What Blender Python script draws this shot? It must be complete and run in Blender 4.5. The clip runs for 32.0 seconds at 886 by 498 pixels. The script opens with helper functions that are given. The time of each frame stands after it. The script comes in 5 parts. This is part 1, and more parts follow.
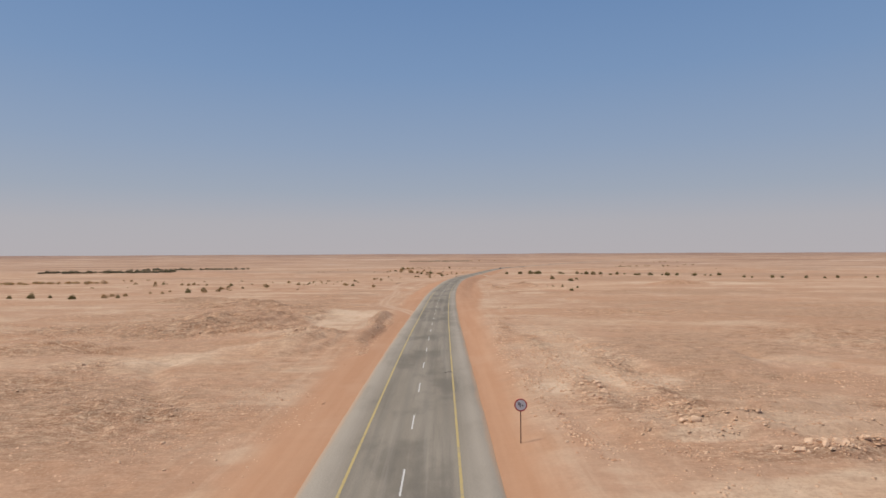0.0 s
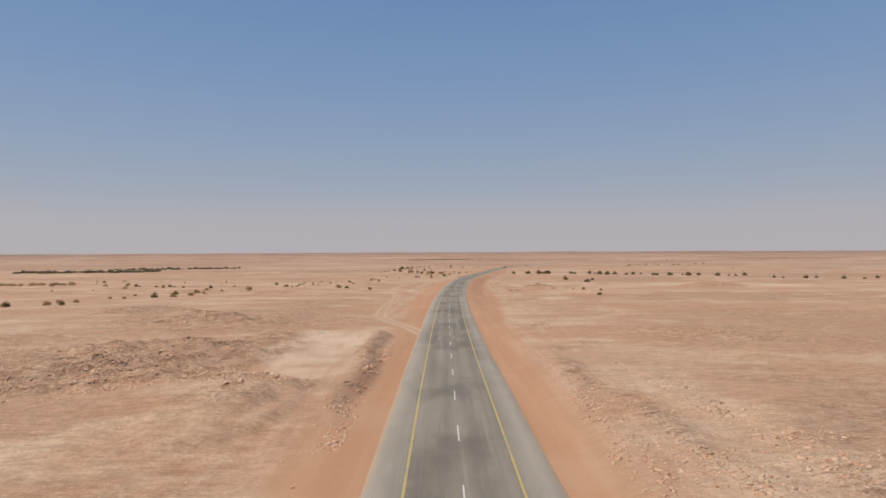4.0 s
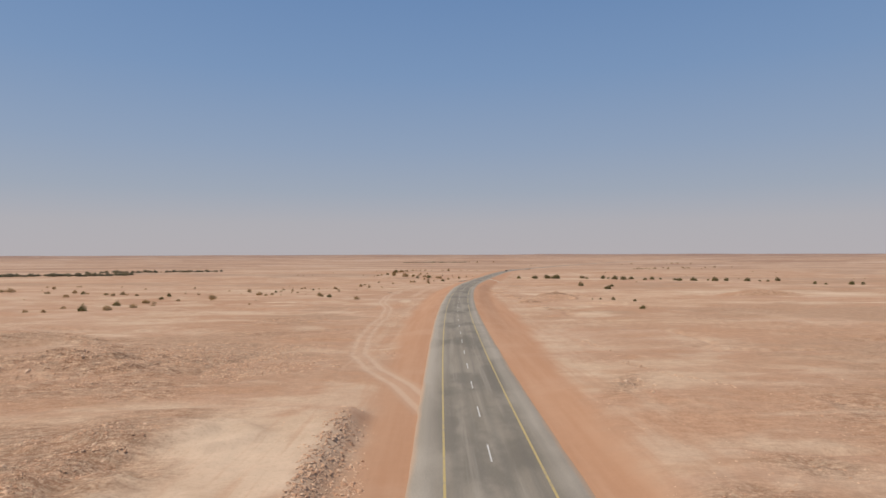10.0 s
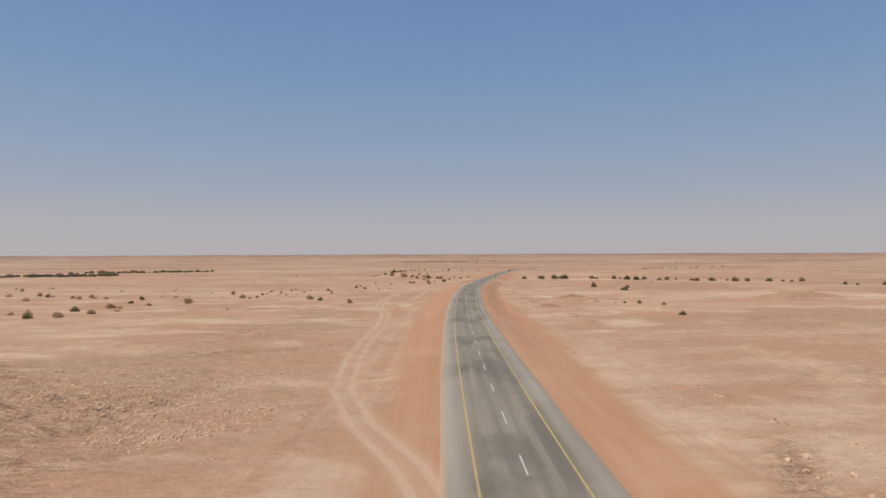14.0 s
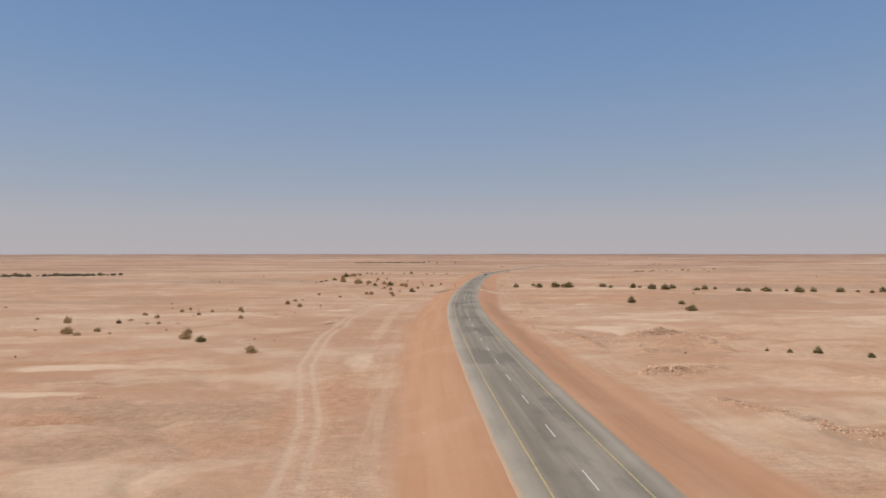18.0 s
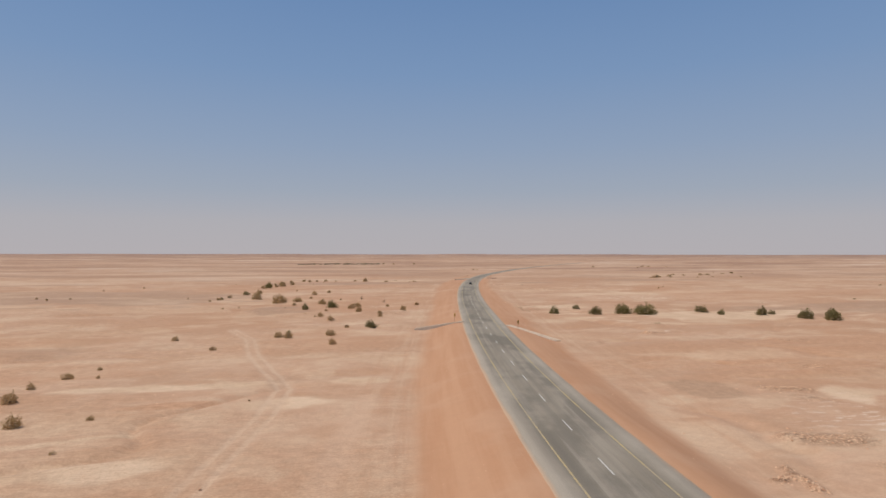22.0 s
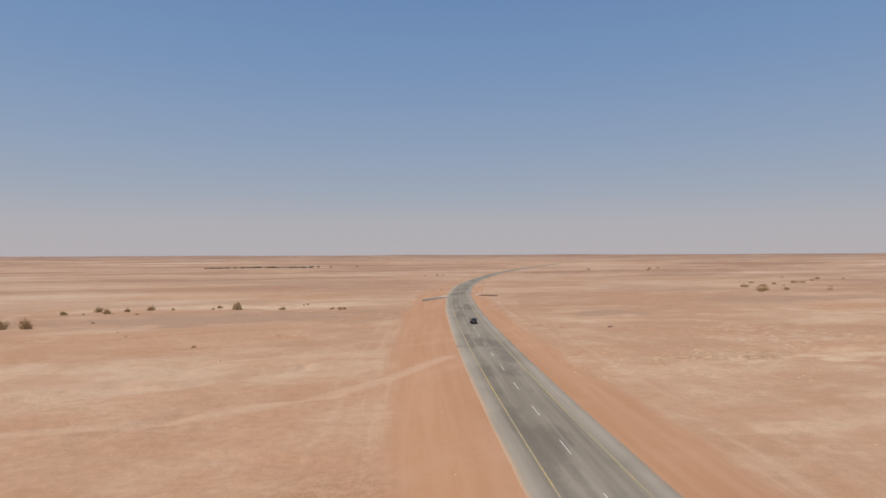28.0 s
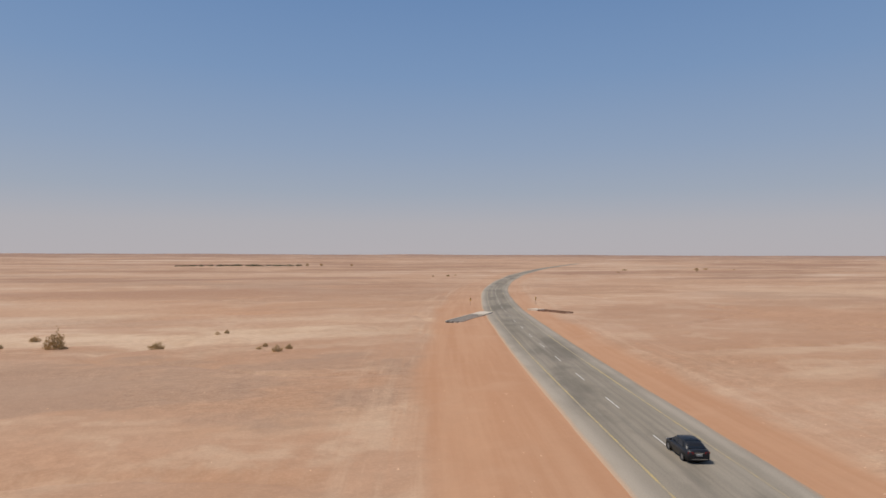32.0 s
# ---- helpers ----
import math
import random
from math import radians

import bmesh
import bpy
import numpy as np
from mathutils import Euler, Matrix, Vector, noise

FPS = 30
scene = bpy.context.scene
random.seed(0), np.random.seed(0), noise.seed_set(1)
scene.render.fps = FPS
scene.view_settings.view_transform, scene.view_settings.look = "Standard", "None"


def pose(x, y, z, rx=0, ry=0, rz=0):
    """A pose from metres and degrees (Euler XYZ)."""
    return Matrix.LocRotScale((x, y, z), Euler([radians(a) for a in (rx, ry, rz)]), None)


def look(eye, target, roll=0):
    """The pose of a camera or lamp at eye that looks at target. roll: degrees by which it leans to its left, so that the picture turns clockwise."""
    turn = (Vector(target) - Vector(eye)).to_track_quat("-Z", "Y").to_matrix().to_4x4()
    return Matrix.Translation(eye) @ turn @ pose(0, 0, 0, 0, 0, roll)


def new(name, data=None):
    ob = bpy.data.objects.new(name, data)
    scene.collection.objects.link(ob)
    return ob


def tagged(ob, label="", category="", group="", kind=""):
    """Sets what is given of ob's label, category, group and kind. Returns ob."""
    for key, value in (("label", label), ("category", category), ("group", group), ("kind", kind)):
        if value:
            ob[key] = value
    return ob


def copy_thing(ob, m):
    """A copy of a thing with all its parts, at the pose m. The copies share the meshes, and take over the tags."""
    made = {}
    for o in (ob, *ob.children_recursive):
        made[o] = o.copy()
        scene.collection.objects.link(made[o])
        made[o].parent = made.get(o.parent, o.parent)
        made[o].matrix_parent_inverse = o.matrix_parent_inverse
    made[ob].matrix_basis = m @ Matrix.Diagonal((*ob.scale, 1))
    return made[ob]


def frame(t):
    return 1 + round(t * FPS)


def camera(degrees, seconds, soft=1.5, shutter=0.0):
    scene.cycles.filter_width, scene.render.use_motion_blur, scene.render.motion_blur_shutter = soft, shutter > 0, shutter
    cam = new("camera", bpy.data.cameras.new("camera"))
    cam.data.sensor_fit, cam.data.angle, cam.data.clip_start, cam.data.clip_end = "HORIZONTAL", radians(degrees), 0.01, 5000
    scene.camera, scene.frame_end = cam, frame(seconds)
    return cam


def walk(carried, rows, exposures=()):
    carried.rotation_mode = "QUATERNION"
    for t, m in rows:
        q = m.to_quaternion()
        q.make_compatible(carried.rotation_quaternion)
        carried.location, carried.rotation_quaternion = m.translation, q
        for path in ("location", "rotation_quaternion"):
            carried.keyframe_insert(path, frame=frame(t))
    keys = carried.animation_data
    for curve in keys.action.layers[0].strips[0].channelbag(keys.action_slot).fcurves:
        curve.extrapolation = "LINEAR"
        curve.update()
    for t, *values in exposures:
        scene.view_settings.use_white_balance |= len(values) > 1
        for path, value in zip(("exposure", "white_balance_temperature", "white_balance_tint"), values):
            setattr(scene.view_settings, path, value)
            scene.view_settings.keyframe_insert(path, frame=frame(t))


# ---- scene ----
cam = camera(72.0, 32.0, soft=1.6)
# seconds, place in metres, then yaw, pitch and roll in degrees
ROWS = [
    (0.0, 0.25, -0.41, 12.83, -0.04, 0.40, 0.28),
    (0.5, -0.19, 4.42, 12.81, -0.00, 0.39, 0.29),
    (1.0, -0.62, 8.83, 12.84, 0.04, 0.37, 0.29),
    (1.5, -1.07, 13.36, 12.81, 0.05, 0.35, 0.30),
    (2.0, -1.55, 17.55, 12.90, 0.04, 0.33, 0.30),
    (2.5, -2.04, 22.12, 12.86, 0.03, 0.30, 0.31),
    (3.0, -2.53, 26.74, 12.78, 0.04, 0.28, 0.33),
    (3.5, -2.93, 32.34, 12.75, -0.03, 0.27, 0.33),
    (5.5, -3.24, 50.23, 12.93, -0.81, 0.13, 0.20),
    (6.0, -3.71, 54.75, 12.96, -0.88, 0.09, 0.22),
    (6.5, -4.16, 59.32, 12.97, -0.88, 0.05, 0.24),
    (7.0, -4.45, 64.62, 12.92, -0.80, 0.06, 0.26),
    (7.5, -4.76, 69.53, 12.91, -0.74, 0.11, 0.27),
    (8.0, -5.13, 74.53, 13.13, -0.66, 0.21, 0.28),
    (8.5, -5.29, 78.11, 13.13, -0.60, 0.29, 0.27),
    (9.0, -5.33, 81.08, 13.03, -0.60, 0.36, 0.25),
    (9.5, -5.34, 83.53, 12.97, -0.62, 0.41, 0.22),
    (10.0, -5.38, 85.83, 12.83, -0.68, 0.46, 0.19),
    (10.5, -5.48, 88.23, 12.56, -0.73, 0.48, 0.18),
    (11.0, -5.69, 90.98, 12.33, -0.76, 0.50, 0.17),
    (11.5, -5.90, 93.97, 12.14, -0.82, 0.51, 0.16),
    (12.0, -6.15, 97.47, 12.05, -0.83, 0.50, 0.17),
    (12.5, -6.43, 101.15, 12.06, -0.85, 0.50, 0.19),
    (13.0, -6.68, 104.95, 12.06, -0.86, 0.48, 0.21),
    (13.5, -6.96, 108.70, 12.12, -0.87, 0.45, 0.24),
    (14.0, -7.22, 112.81, 12.22, -0.87, 0.43, 0.26),
    (14.5, -7.49, 116.82, 12.21, -0.88, 0.44, 0.27),
    (16.5, -10.51, 162.87, 12.07, -3.30, 0.28, 0.18),
    (17.0, -11.61, 181.63, 12.17, -3.41, 0.30, 0.09),
    (17.5, -12.38, 200.62, 12.38, -4.01, 0.36, 0.04),
    (18.0, -12.68, 219.57, 12.61, -5.15, 0.41, 0.04),
    (18.5, -12.82, 237.66, 12.68, -6.07, 0.47, 0.10),
    (19.0, -12.56, 256.30, 12.66, -6.80, 0.52, 0.16),
    (19.5, -12.21, 275.05, 12.81, -7.09, 0.56, 0.20),
    (20.0, -11.80, 293.95, 12.90, -7.57, 0.58, 0.19),
    (20.5, -11.49, 312.98, 12.84, -7.79, 0.56, 0.15),
    (21.0, -11.05, 331.90, 12.70, -7.99, 0.51, 0.06),
    (21.5, -10.38, 351.11, 12.69, -8.42, 0.47, 0.00),
    (22.0, -8.94, 369.96, 12.65, -9.72, 0.42, -0.06),
    (22.5, -7.09, 389.36, 12.63, -11.20, 0.41, -0.10),
    (23.0, -5.09, 408.40, 12.72, -12.20, 0.40, -0.10),
    (23.5, -2.80, 427.19, 12.87, -12.69, 0.41, -0.06),
    (24.0, -0.20, 446.07, 13.23, -12.92, 0.44, -0.03),
    (24.5, 2.90, 464.70, 13.61, -13.81, 0.45, 0.01),
    (25.0, 6.23, 483.46, 13.58, -14.38, 0.46, 0.02),
    (25.5, 9.53, 501.79, 13.72, -14.35, 0.49, 0.03),
    (26.0, 12.83, 520.00, 13.86, -14.37, 0.50, 0.06),
    (26.5, 15.87, 537.37, 14.07, -14.38, 0.52, 0.09),
    (28.5, 26.77, 596.78, 9.52, -14.66, 0.49, 0.27),
    (29.0, 29.42, 611.60, 8.35, -14.77, 0.47, 0.25),
    (29.5, 31.93, 626.46, 8.13, -14.82, 0.55, 0.23),
    (30.0, 33.77, 636.57, 8.18, -14.86, 0.69, 0.13),
    (30.5, 35.39, 645.55, 8.03, -14.87, 0.72, -0.00),
    (31.0, 37.58, 657.07, 7.92, -14.87, 0.70, -0.11),
    (31.5, 40.10, 671.26, 7.58, -14.88, 0.63, -0.16),
    (32.0, 42.38, 688.60, 7.64, -14.61, 0.53, -0.17),
]
walk(cam, [(t, pose(x, y, z, 90 + pitch, roll, yaw)) for t, x, y, z, yaw, pitch, roll in ROWS])

# ---- daylight: a high hazy sun from the side, and the sky ----
SUN_HEIGHT, SUN_TURN = 64.0, -86.0   # degrees above the plain, and from straight ahead towards the right
world = bpy.data.worlds.new("world")
scene.world = world
world.use_nodes = True
wn = world.node_tree
wn.nodes.clear()
sky = wn.nodes.new("ShaderNodeTexSky")
sky.sky_type = "NISHITA"
sky.sun_disc = False
sky.sun_elevation, sky.sun_rotation = radians(SUN_HEIGHT), radians(SUN_TURN)
sky.altitude, sky.air_density, sky.dust_density, sky.ozone_density = 200, 1.0, 2.0, 2.0
# the clear sky above, and the dust haze that pales it towards the horizon
dim = wn.nodes.new("ShaderNodeVectorMath")
dim.operation = "SCALE"
dim.inputs["Scale"].default_value = 0.10
wn.links.new(sky.outputs[0], dim.inputs[0])
coord = wn.nodes.new("ShaderNodeTexCoord")
split = wn.nodes.new("ShaderNodeSeparateXYZ")
wn.links.new(coord.outputs["Generated"], split.inputs[0])
haze = wn.nodes.new("ShaderNodeValToRGB")
HAZE = [(0.0, (0.465, 0.438, 0.46)), (0.05, (0.43, 0.42, 0.455)), (0.10, (0.342, 0.386, 0.468)), (0.17, (0.272, 0.35, 0.485)), (0.28, (0.192, 0.298, 0.485)),
        (0.40, (0.140, 0.248, 0.455)), (1.0, (0.08, 0.16, 0.36))]
while len(haze.color_ramp.elements) < len(HAZE):
    haze.color_ramp.elements.new(0.5)
for stop, (at, colour) in zip(haze.color_ramp.elements, HAZE):
    stop.position, stop.color = at, (*colour, 1)
wn.links.new(split.outputs[2], haze.inputs[0])
clear = wn.nodes.new("ShaderNodeMapRange")
clear.interpolation_type = "SMOOTHSTEP"
for k, v in zip(("From Min", "From Max", "To Min", "To Max"), (0.30, 0.85, 0.06, 0.9)):
    clear.inputs[k].default_value = v
wn.links.new(split.outputs[2], clear.inputs["Value"])
both = wn.nodes.new("ShaderNodeMix")
both.data_type = "RGBA"
wn.links.new(clear.outputs[0], both.inputs[0])
wn.links.new(haze.outputs[0], both.inputs[6])
wn.links.new(dim.outputs[0], both.inputs[7])
back = wn.nodes.new("ShaderNodeBackground")
wout = wn.nodes.new("ShaderNodeOutputWorld")
wn.links.new(both.outputs[2], back.inputs[0])
wn.links.new(back.outputs[0], wout.inputs[0])
sun = new("sun", bpy.data.lights.new("sun", "SUN"))
sun.data.energy, sun.data.angle, sun.data.color = 3.1, radians(0.53), (1.0, 0.935, 0.84)
_e, _a = radians(SUN_HEIGHT), radians(SUN_TURN)
sun.matrix_world = look((math.sin(_a) * math.cos(_e) * 50, math.cos(_a) * math.cos(_e) * 50, math.sin(_e) * 50), (0, 0, 0))
scene.view_settings.exposure = 0.0

# ---- materials ----
def material(name):
    m = bpy.data.materials.new(name)
    m.use_nodes = True
    return m, m.node_tree, m.node_tree.nodes["Principled BSDF"]


def add(tree, kind, **values):
    n = tree.nodes.new(kind)
    for k, v in values.items():
        n.inputs[k].default_value = v
    return n


def noise_at(tree, vec, scale, detail=4.0, rough=0.55):
    n = add(tree, "ShaderNodeTexNoise", Scale=scale, Detail=detail, Roughness=rough)
    tree.links.new(vec, n.inputs["Vector"])
    return n.outputs["Fac"]


def ramp(tree, fac, lo, hi, a=0.0, b=1.0):
    n = tree.nodes.new("ShaderNodeMapRange")
    n.interpolation_type = "SMOOTHSTEP"
    for k, v in zip(("From Min", "From Max", "To Min", "To Max"), (lo, hi, a, b)):
        n.inputs[k].default_value = v
    tree.links.new(fac, n.inputs["Value"])
    return n.outputs[0]


def blend(tree, fac, a, b, kind="MIX"):
    n = tree.nodes.new("ShaderNodeMix")
    n.data_type, n.blend_type = "RGBA", kind
    for socket, v in ((n.inputs[0], fac), (n.inputs[6], a), (n.inputs[7], b)):
        if isinstance(v, (int, float)):
            socket.default_value = v
        elif isinstance(v, tuple):
            socket.default_value = (*v, 1)
        else:
            tree.links.new(v, socket)
    return n.outputs[2]


def calc(tree, op, a, b=0.0, c=0.0):
    n = tree.nodes.new("ShaderNodeMath")
    n.operation = op
    for socket, v in zip(n.inputs, (a, b, c)):
        if isinstance(v, (int, float)):
            socket.default_value = v
        else:
            tree.links.new(v, socket)
    return n.outputs[0]


def relief(tree, bsdf, height, distance, strength=1.0):
    n = add(tree, "ShaderNodeBump", Strength=strength, Distance=distance)
    tree.links.new(height, n.inputs["Height"])
    tree.links.new(n.outputs[0], bsdf.inputs["Normal"])


def place(tree):
    return tree.nodes.new("ShaderNodeNewGeometry").outputs["Position"]


def scaled(tree, vec, x, y, z):
    n = tree.nodes.new("ShaderNodeMapping")
    n.inputs["Scale"].default_value = (x, y, z)
    tree.links.new(vec, n.inputs["Vector"])
    return n.outputs[0]


def attr(tree, name):
    n = tree.nodes.new("ShaderNodeAttribute")
    n.attribute_name = name
    return n.outputs["Fac"]


def ground_material():
    m, t, b = material("desert_ground")
    pos = place(t)
    flat = scaled(t, pos, 1, 1, 0)
    warp = t.nodes.new("ShaderNodeTexNoise")
    warp.inputs["Scale"].default_value, warp.inputs["Detail"].default_value = 0.06, 4
    t.links.new(flat, warp.inputs["Vector"])
    off = t.nodes.new("ShaderNodeVectorMath")
    off.operation = "MULTIPLY_ADD"
    t.links.new(warp.outputs["Color"], off.inputs[0])
    off.inputs[1].default_value = (9, 9, 0)
    t.links.new(flat, off.inputs[2])
    bent = off.outputs[0]
    broad = noise_at(t, bent, 0.014, 7, 0.55)
    mid = noise_at(t, bent, 0.075, 7, 0.58)
    edge = noise_at(t, bent, 0.16, 9, 0.7)
    small = noise_at(t, flat, 0.7, 9, 0.74)
    grain = noise_at(t, flat, 3.4, 6, 0.8)
    jitter = calc(t, "MULTIPLY", calc(t, "SUBTRACT", edge, 0.5), 0.55)
    col = blend(t, ramp(t, broad, 0.38, 0.62), (0.428, 0.245, 0.147), (0.495, 0.318, 0.21))
    lay = noise_at(t, scaled(t, bent, 0.020, 0.050, 1), 1.0, 6, 0.52)
    lay2 = noise_at(t, scaled(t, bent, 0.034, 0.078, 1), 1.7, 6, 0.55)
    calm = ramp(t, attr(t, "along"), 230, 420, 1.0, 0.62)
    col = blend(t, calc(t, "MULTIPLY", ramp(t, lay, 0.52, 0.60, 0.0, 0.55), calm), col, (0.585, 0.425, 0.285))
    col = blend(t, calc(t, "MULTIPLY", ramp(t, lay, 0.48, 0.40, 0.0, 0.5), calm), col, (0.385, 0.232, 0.145))
    col = blend(t, calc(t, "MULTIPLY", ramp(t, lay2, 0.54, 0.60, 0.0, 0.5), calm), col, (0.415, 0.222, 0.122))
    col = blend(t, calc(t, "MULTIPLY", ramp(t, lay2, 0.46, 0.40, 0.0, 0.45), calm), col, (0.565, 0.40, 0.27))
    col = blend(t, calc(t, "MULTIPLY", ramp(t, mid, 0.50, 0.60), 0.45), col, (0.41, 0.236, 0.14))
    col = blend(t, calc(t, "MULTIPLY", ramp(t, mid, 0.46, 0.38), 0.45), col, (0.56, 0.40, 0.27))
    # orange sand, brown gravel flats and pale wash floors with ragged edges
    gravel = ramp(t, calc(t, "ADD", attr(t, "gravel"), jitter), 0.15, 0.50)
    col = blend(t, calc(t, "MULTIPLY", gravel, 0.82), col, blend(t, ramp(t, attr(t, "along"), 408, 631), blend(t, ramp(t, small, 0.42, 0.58), (0.355, 0.217, 0.134), (0.395, 0.246, 0.155)), (0.352, 0.226, 0.152)))
    pale = ramp(t, calc(t, "ADD", attr(t, "pale"), jitter), 0.18, 0.62)
    col = blend(t, calc(t, "MULTIPLY", pale, 0.75), col, blend(t, ramp(t, mid, 0.4, 0.6), (0.545, 0.385, 0.255), (0.65, 0.482, 0.335)))
    red = ramp(t, calc(t, "ADD", attr(t, "red"), jitter), 0.12, 0.70)
    col = blend(t, calc(t, "MULTIPLY", red, 0.85), col, blend(t, ramp(t, small, 0.4, 0.6), (0.425, 0.228, 0.128), (0.47, 0.268, 0.158)))
    # far strata: brown scarps between flats whose greyer pink paints in distance haze
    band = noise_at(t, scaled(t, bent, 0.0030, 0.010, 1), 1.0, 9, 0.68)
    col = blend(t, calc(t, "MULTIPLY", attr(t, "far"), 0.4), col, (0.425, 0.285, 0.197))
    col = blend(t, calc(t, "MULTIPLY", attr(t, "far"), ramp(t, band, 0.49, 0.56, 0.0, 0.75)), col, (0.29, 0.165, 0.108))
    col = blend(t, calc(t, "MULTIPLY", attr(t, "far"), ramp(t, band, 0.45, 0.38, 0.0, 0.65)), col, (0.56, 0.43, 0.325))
    ridge = calc(t, "MULTIPLY", attr(t, "ridge"), ramp(t, band, 0.40, 0.52, 0.35, 0.95))
    col = blend(t, ridge, col, (0.265, 0.165, 0.122))
    # dust drawn out along the road by the grader
    comb = t.nodes.new("ShaderNodeCombineXYZ")
    t.links.new(attr(t, "across"), comb.inputs[0])
    t.links.new(attr(t, "along"), comb.inputs[1])
    streak = noise_at(t, scaled(t, comb.outputs[0], 0.55, 0.022, 1), 1.0, 6, 0.66)
    vd = calc(t, "ADD", attr(t, "verge_d"), calc(t, "MULTIPLY", calc(t, "SUBTRACT", edge, 0.5), 2.6))
    near = calc(t, "MULTIPLY", ramp(t, vd, -15.0, -1.0), 0.45)
    col = blend(t, calc(t, "MULTIPLY", near, ramp(t, streak, 0.50, 0.62)), col, (0.53, 0.36, 0.24))
    col = blend(t, calc(t, "MULTIPLY", near, ramp(t, streak, 0.48, 0.38)), col, (0.445, 0.25, 0.148))
    # red fill of the verges
    fill = blend(t, ramp(t, streak, 0.36, 0.64), (0.428, 0.226, 0.126), (0.462, 0.258, 0.150))
    fill = blend(t, calc(t, "MULTIPLY", ramp(t, mid, 0.5, 0.66), 0.4), fill, (0.495, 0.302, 0.19))
    verge = calc(t, "MULTIPLY", ramp(t, vd, -1.8, 1.6), ramp(t, attr(t, "along"), 775, 984, 1.0, 0.3))
    col = blend(t, verge, col, fill)
    # wheel ruts
    wob = calc(t, "MULTIPLY", calc(t, "SUBTRACT", small, 0.5), 0.5)
    td = calc(t, "ADD", attr(t, "track_d"), wob)
    body_ = calc(t, "MULTIPLY", ramp(t, td, 2.3, 1.4), 0.45)
    rut = ramp(t, calc(t, "ABSOLUTE", calc(t, "SUBTRACT", td, 0.95)), 0.55, 0.2)
    soft_track = calc(t, "MULTIPLY", ramp(t, calc(t, "ADD", attr(t, "track2_d"), wob), 2.0, 0.6), 0.6)
    col = blend(t, body_, col, (0.50, 0.33, 0.22))
    col = blend(t, calc(t, "MULTIPLY", rut, 0.6), col, (0.545, 0.38, 0.262))
    col = blend(t, soft_track, col, (0.535, 0.355, 0.24))
    # broken outcrops: red-brown, with dark bedding lines that also paint in ledge shadows
    keep = calc(t, "SUBTRACT", 1.0, verge)
    rub = calc(t, "MULTIPLY", attr(t, "rubble"), keep)
    crag = calc(t, "MULTIPLY", rub, ramp(t, edge, 0.42, 0.58))
    col = blend(t, calc(t, "MULTIPLY", crag, 0.6), col, (0.44, 0.245, 0.14))
    bed = noise_at(t, scaled(t, flat, 0.45, 2.0, 1), 1.0, 9, 0.78)
    col = blend(t, calc(t, "MULTIPLY", rub, calc(t, "MULTIPLY", ramp(t, bed, 0.51, 0.57), 0.75)), col, (0.285, 0.148, 0.083))
    col = blend(t, calc(t, "MULTIPLY", rub, calc(t, "MULTIPLY", ramp(t, bed, 0.49, 0.42), 0.7)), col, (0.60, 0.42, 0.275))
    # white flakes of limestone
    fl = calc(t, "MULTIPLY", attr(t, "flecks"), calc(t, "MULTIPLY", ramp(t, noise_at(t, scaled(t, flat, 0.35, 0.9, 1), 1.0, 8, 0.72), 0.52, 0.60), 0.7))
    col = blend(t, fl, col, (0.66, 0.53, 0.42))
    # grit
    grit = calc(t, "ADD", 0.16, calc(t, "ADD", calc(t, "MULTIPLY", rub, 0.65), calc(t, "MULTIPLY", gravel, 0.03)))
    grit = calc(t, "MINIMUM", calc(t, "MULTIPLY", grit, calc(t, "SUBTRACT", 1.0, calc(t, "MULTIPLY", verge, 0.8))), 0.95)
    col = blend(t, calc(t, "MULTIPLY", grit, ramp(t, grain, 0.51, 0.59)), col, (0.32, 0.178, 0.105))
    col = blend(t, calc(t, "MULTIPLY", grit, ramp(t, grain, 0.48, 0.40)), col, (0.62, 0.43, 0.285))
    col = blend(t, 1.0, col, calc(t, "ADD", 1.0, calc(t, "MULTIPLY", calc(t, "SUBTRACT", ramp(t, small, 0.3, 0.7), 0.52), calc(t, "MULTIPLY", calc(t, "ADD", 0.13, calc(t, "MULTIPLY", rub, 0.42)), calc(t, "SUBTRACT", 1.0, calc(t, "MULTIPLY", verge, 0.65))))), "MULTIPLY")
    t.links.new(col, b.inputs["Base Color"])
    b.inputs["Roughness"].default_value = 0.95
    b.inputs["Specular IOR Level"].default_value = 0.12
    h = calc(t, "ADD", calc(t, "MULTIPLY", small, 0.25), calc(t, "MULTIPLY", grain, 0.45))
    h = calc(t, "ADD", h, calc(t, "MULTIPLY", calc(t, "MULTIPLY", bed, rub), 0.3))
    relief(t, b, calc(t, "MULTIPLY", h, calc(t, "ADD", 0.12, calc(t, "MULTIPLY", rub, 0.7))), 0.5, 0.8)
    return m


def ramp_grey(t, fac, a, b):
    return ramp(t, fac, 0.25, 0.75, a, b)


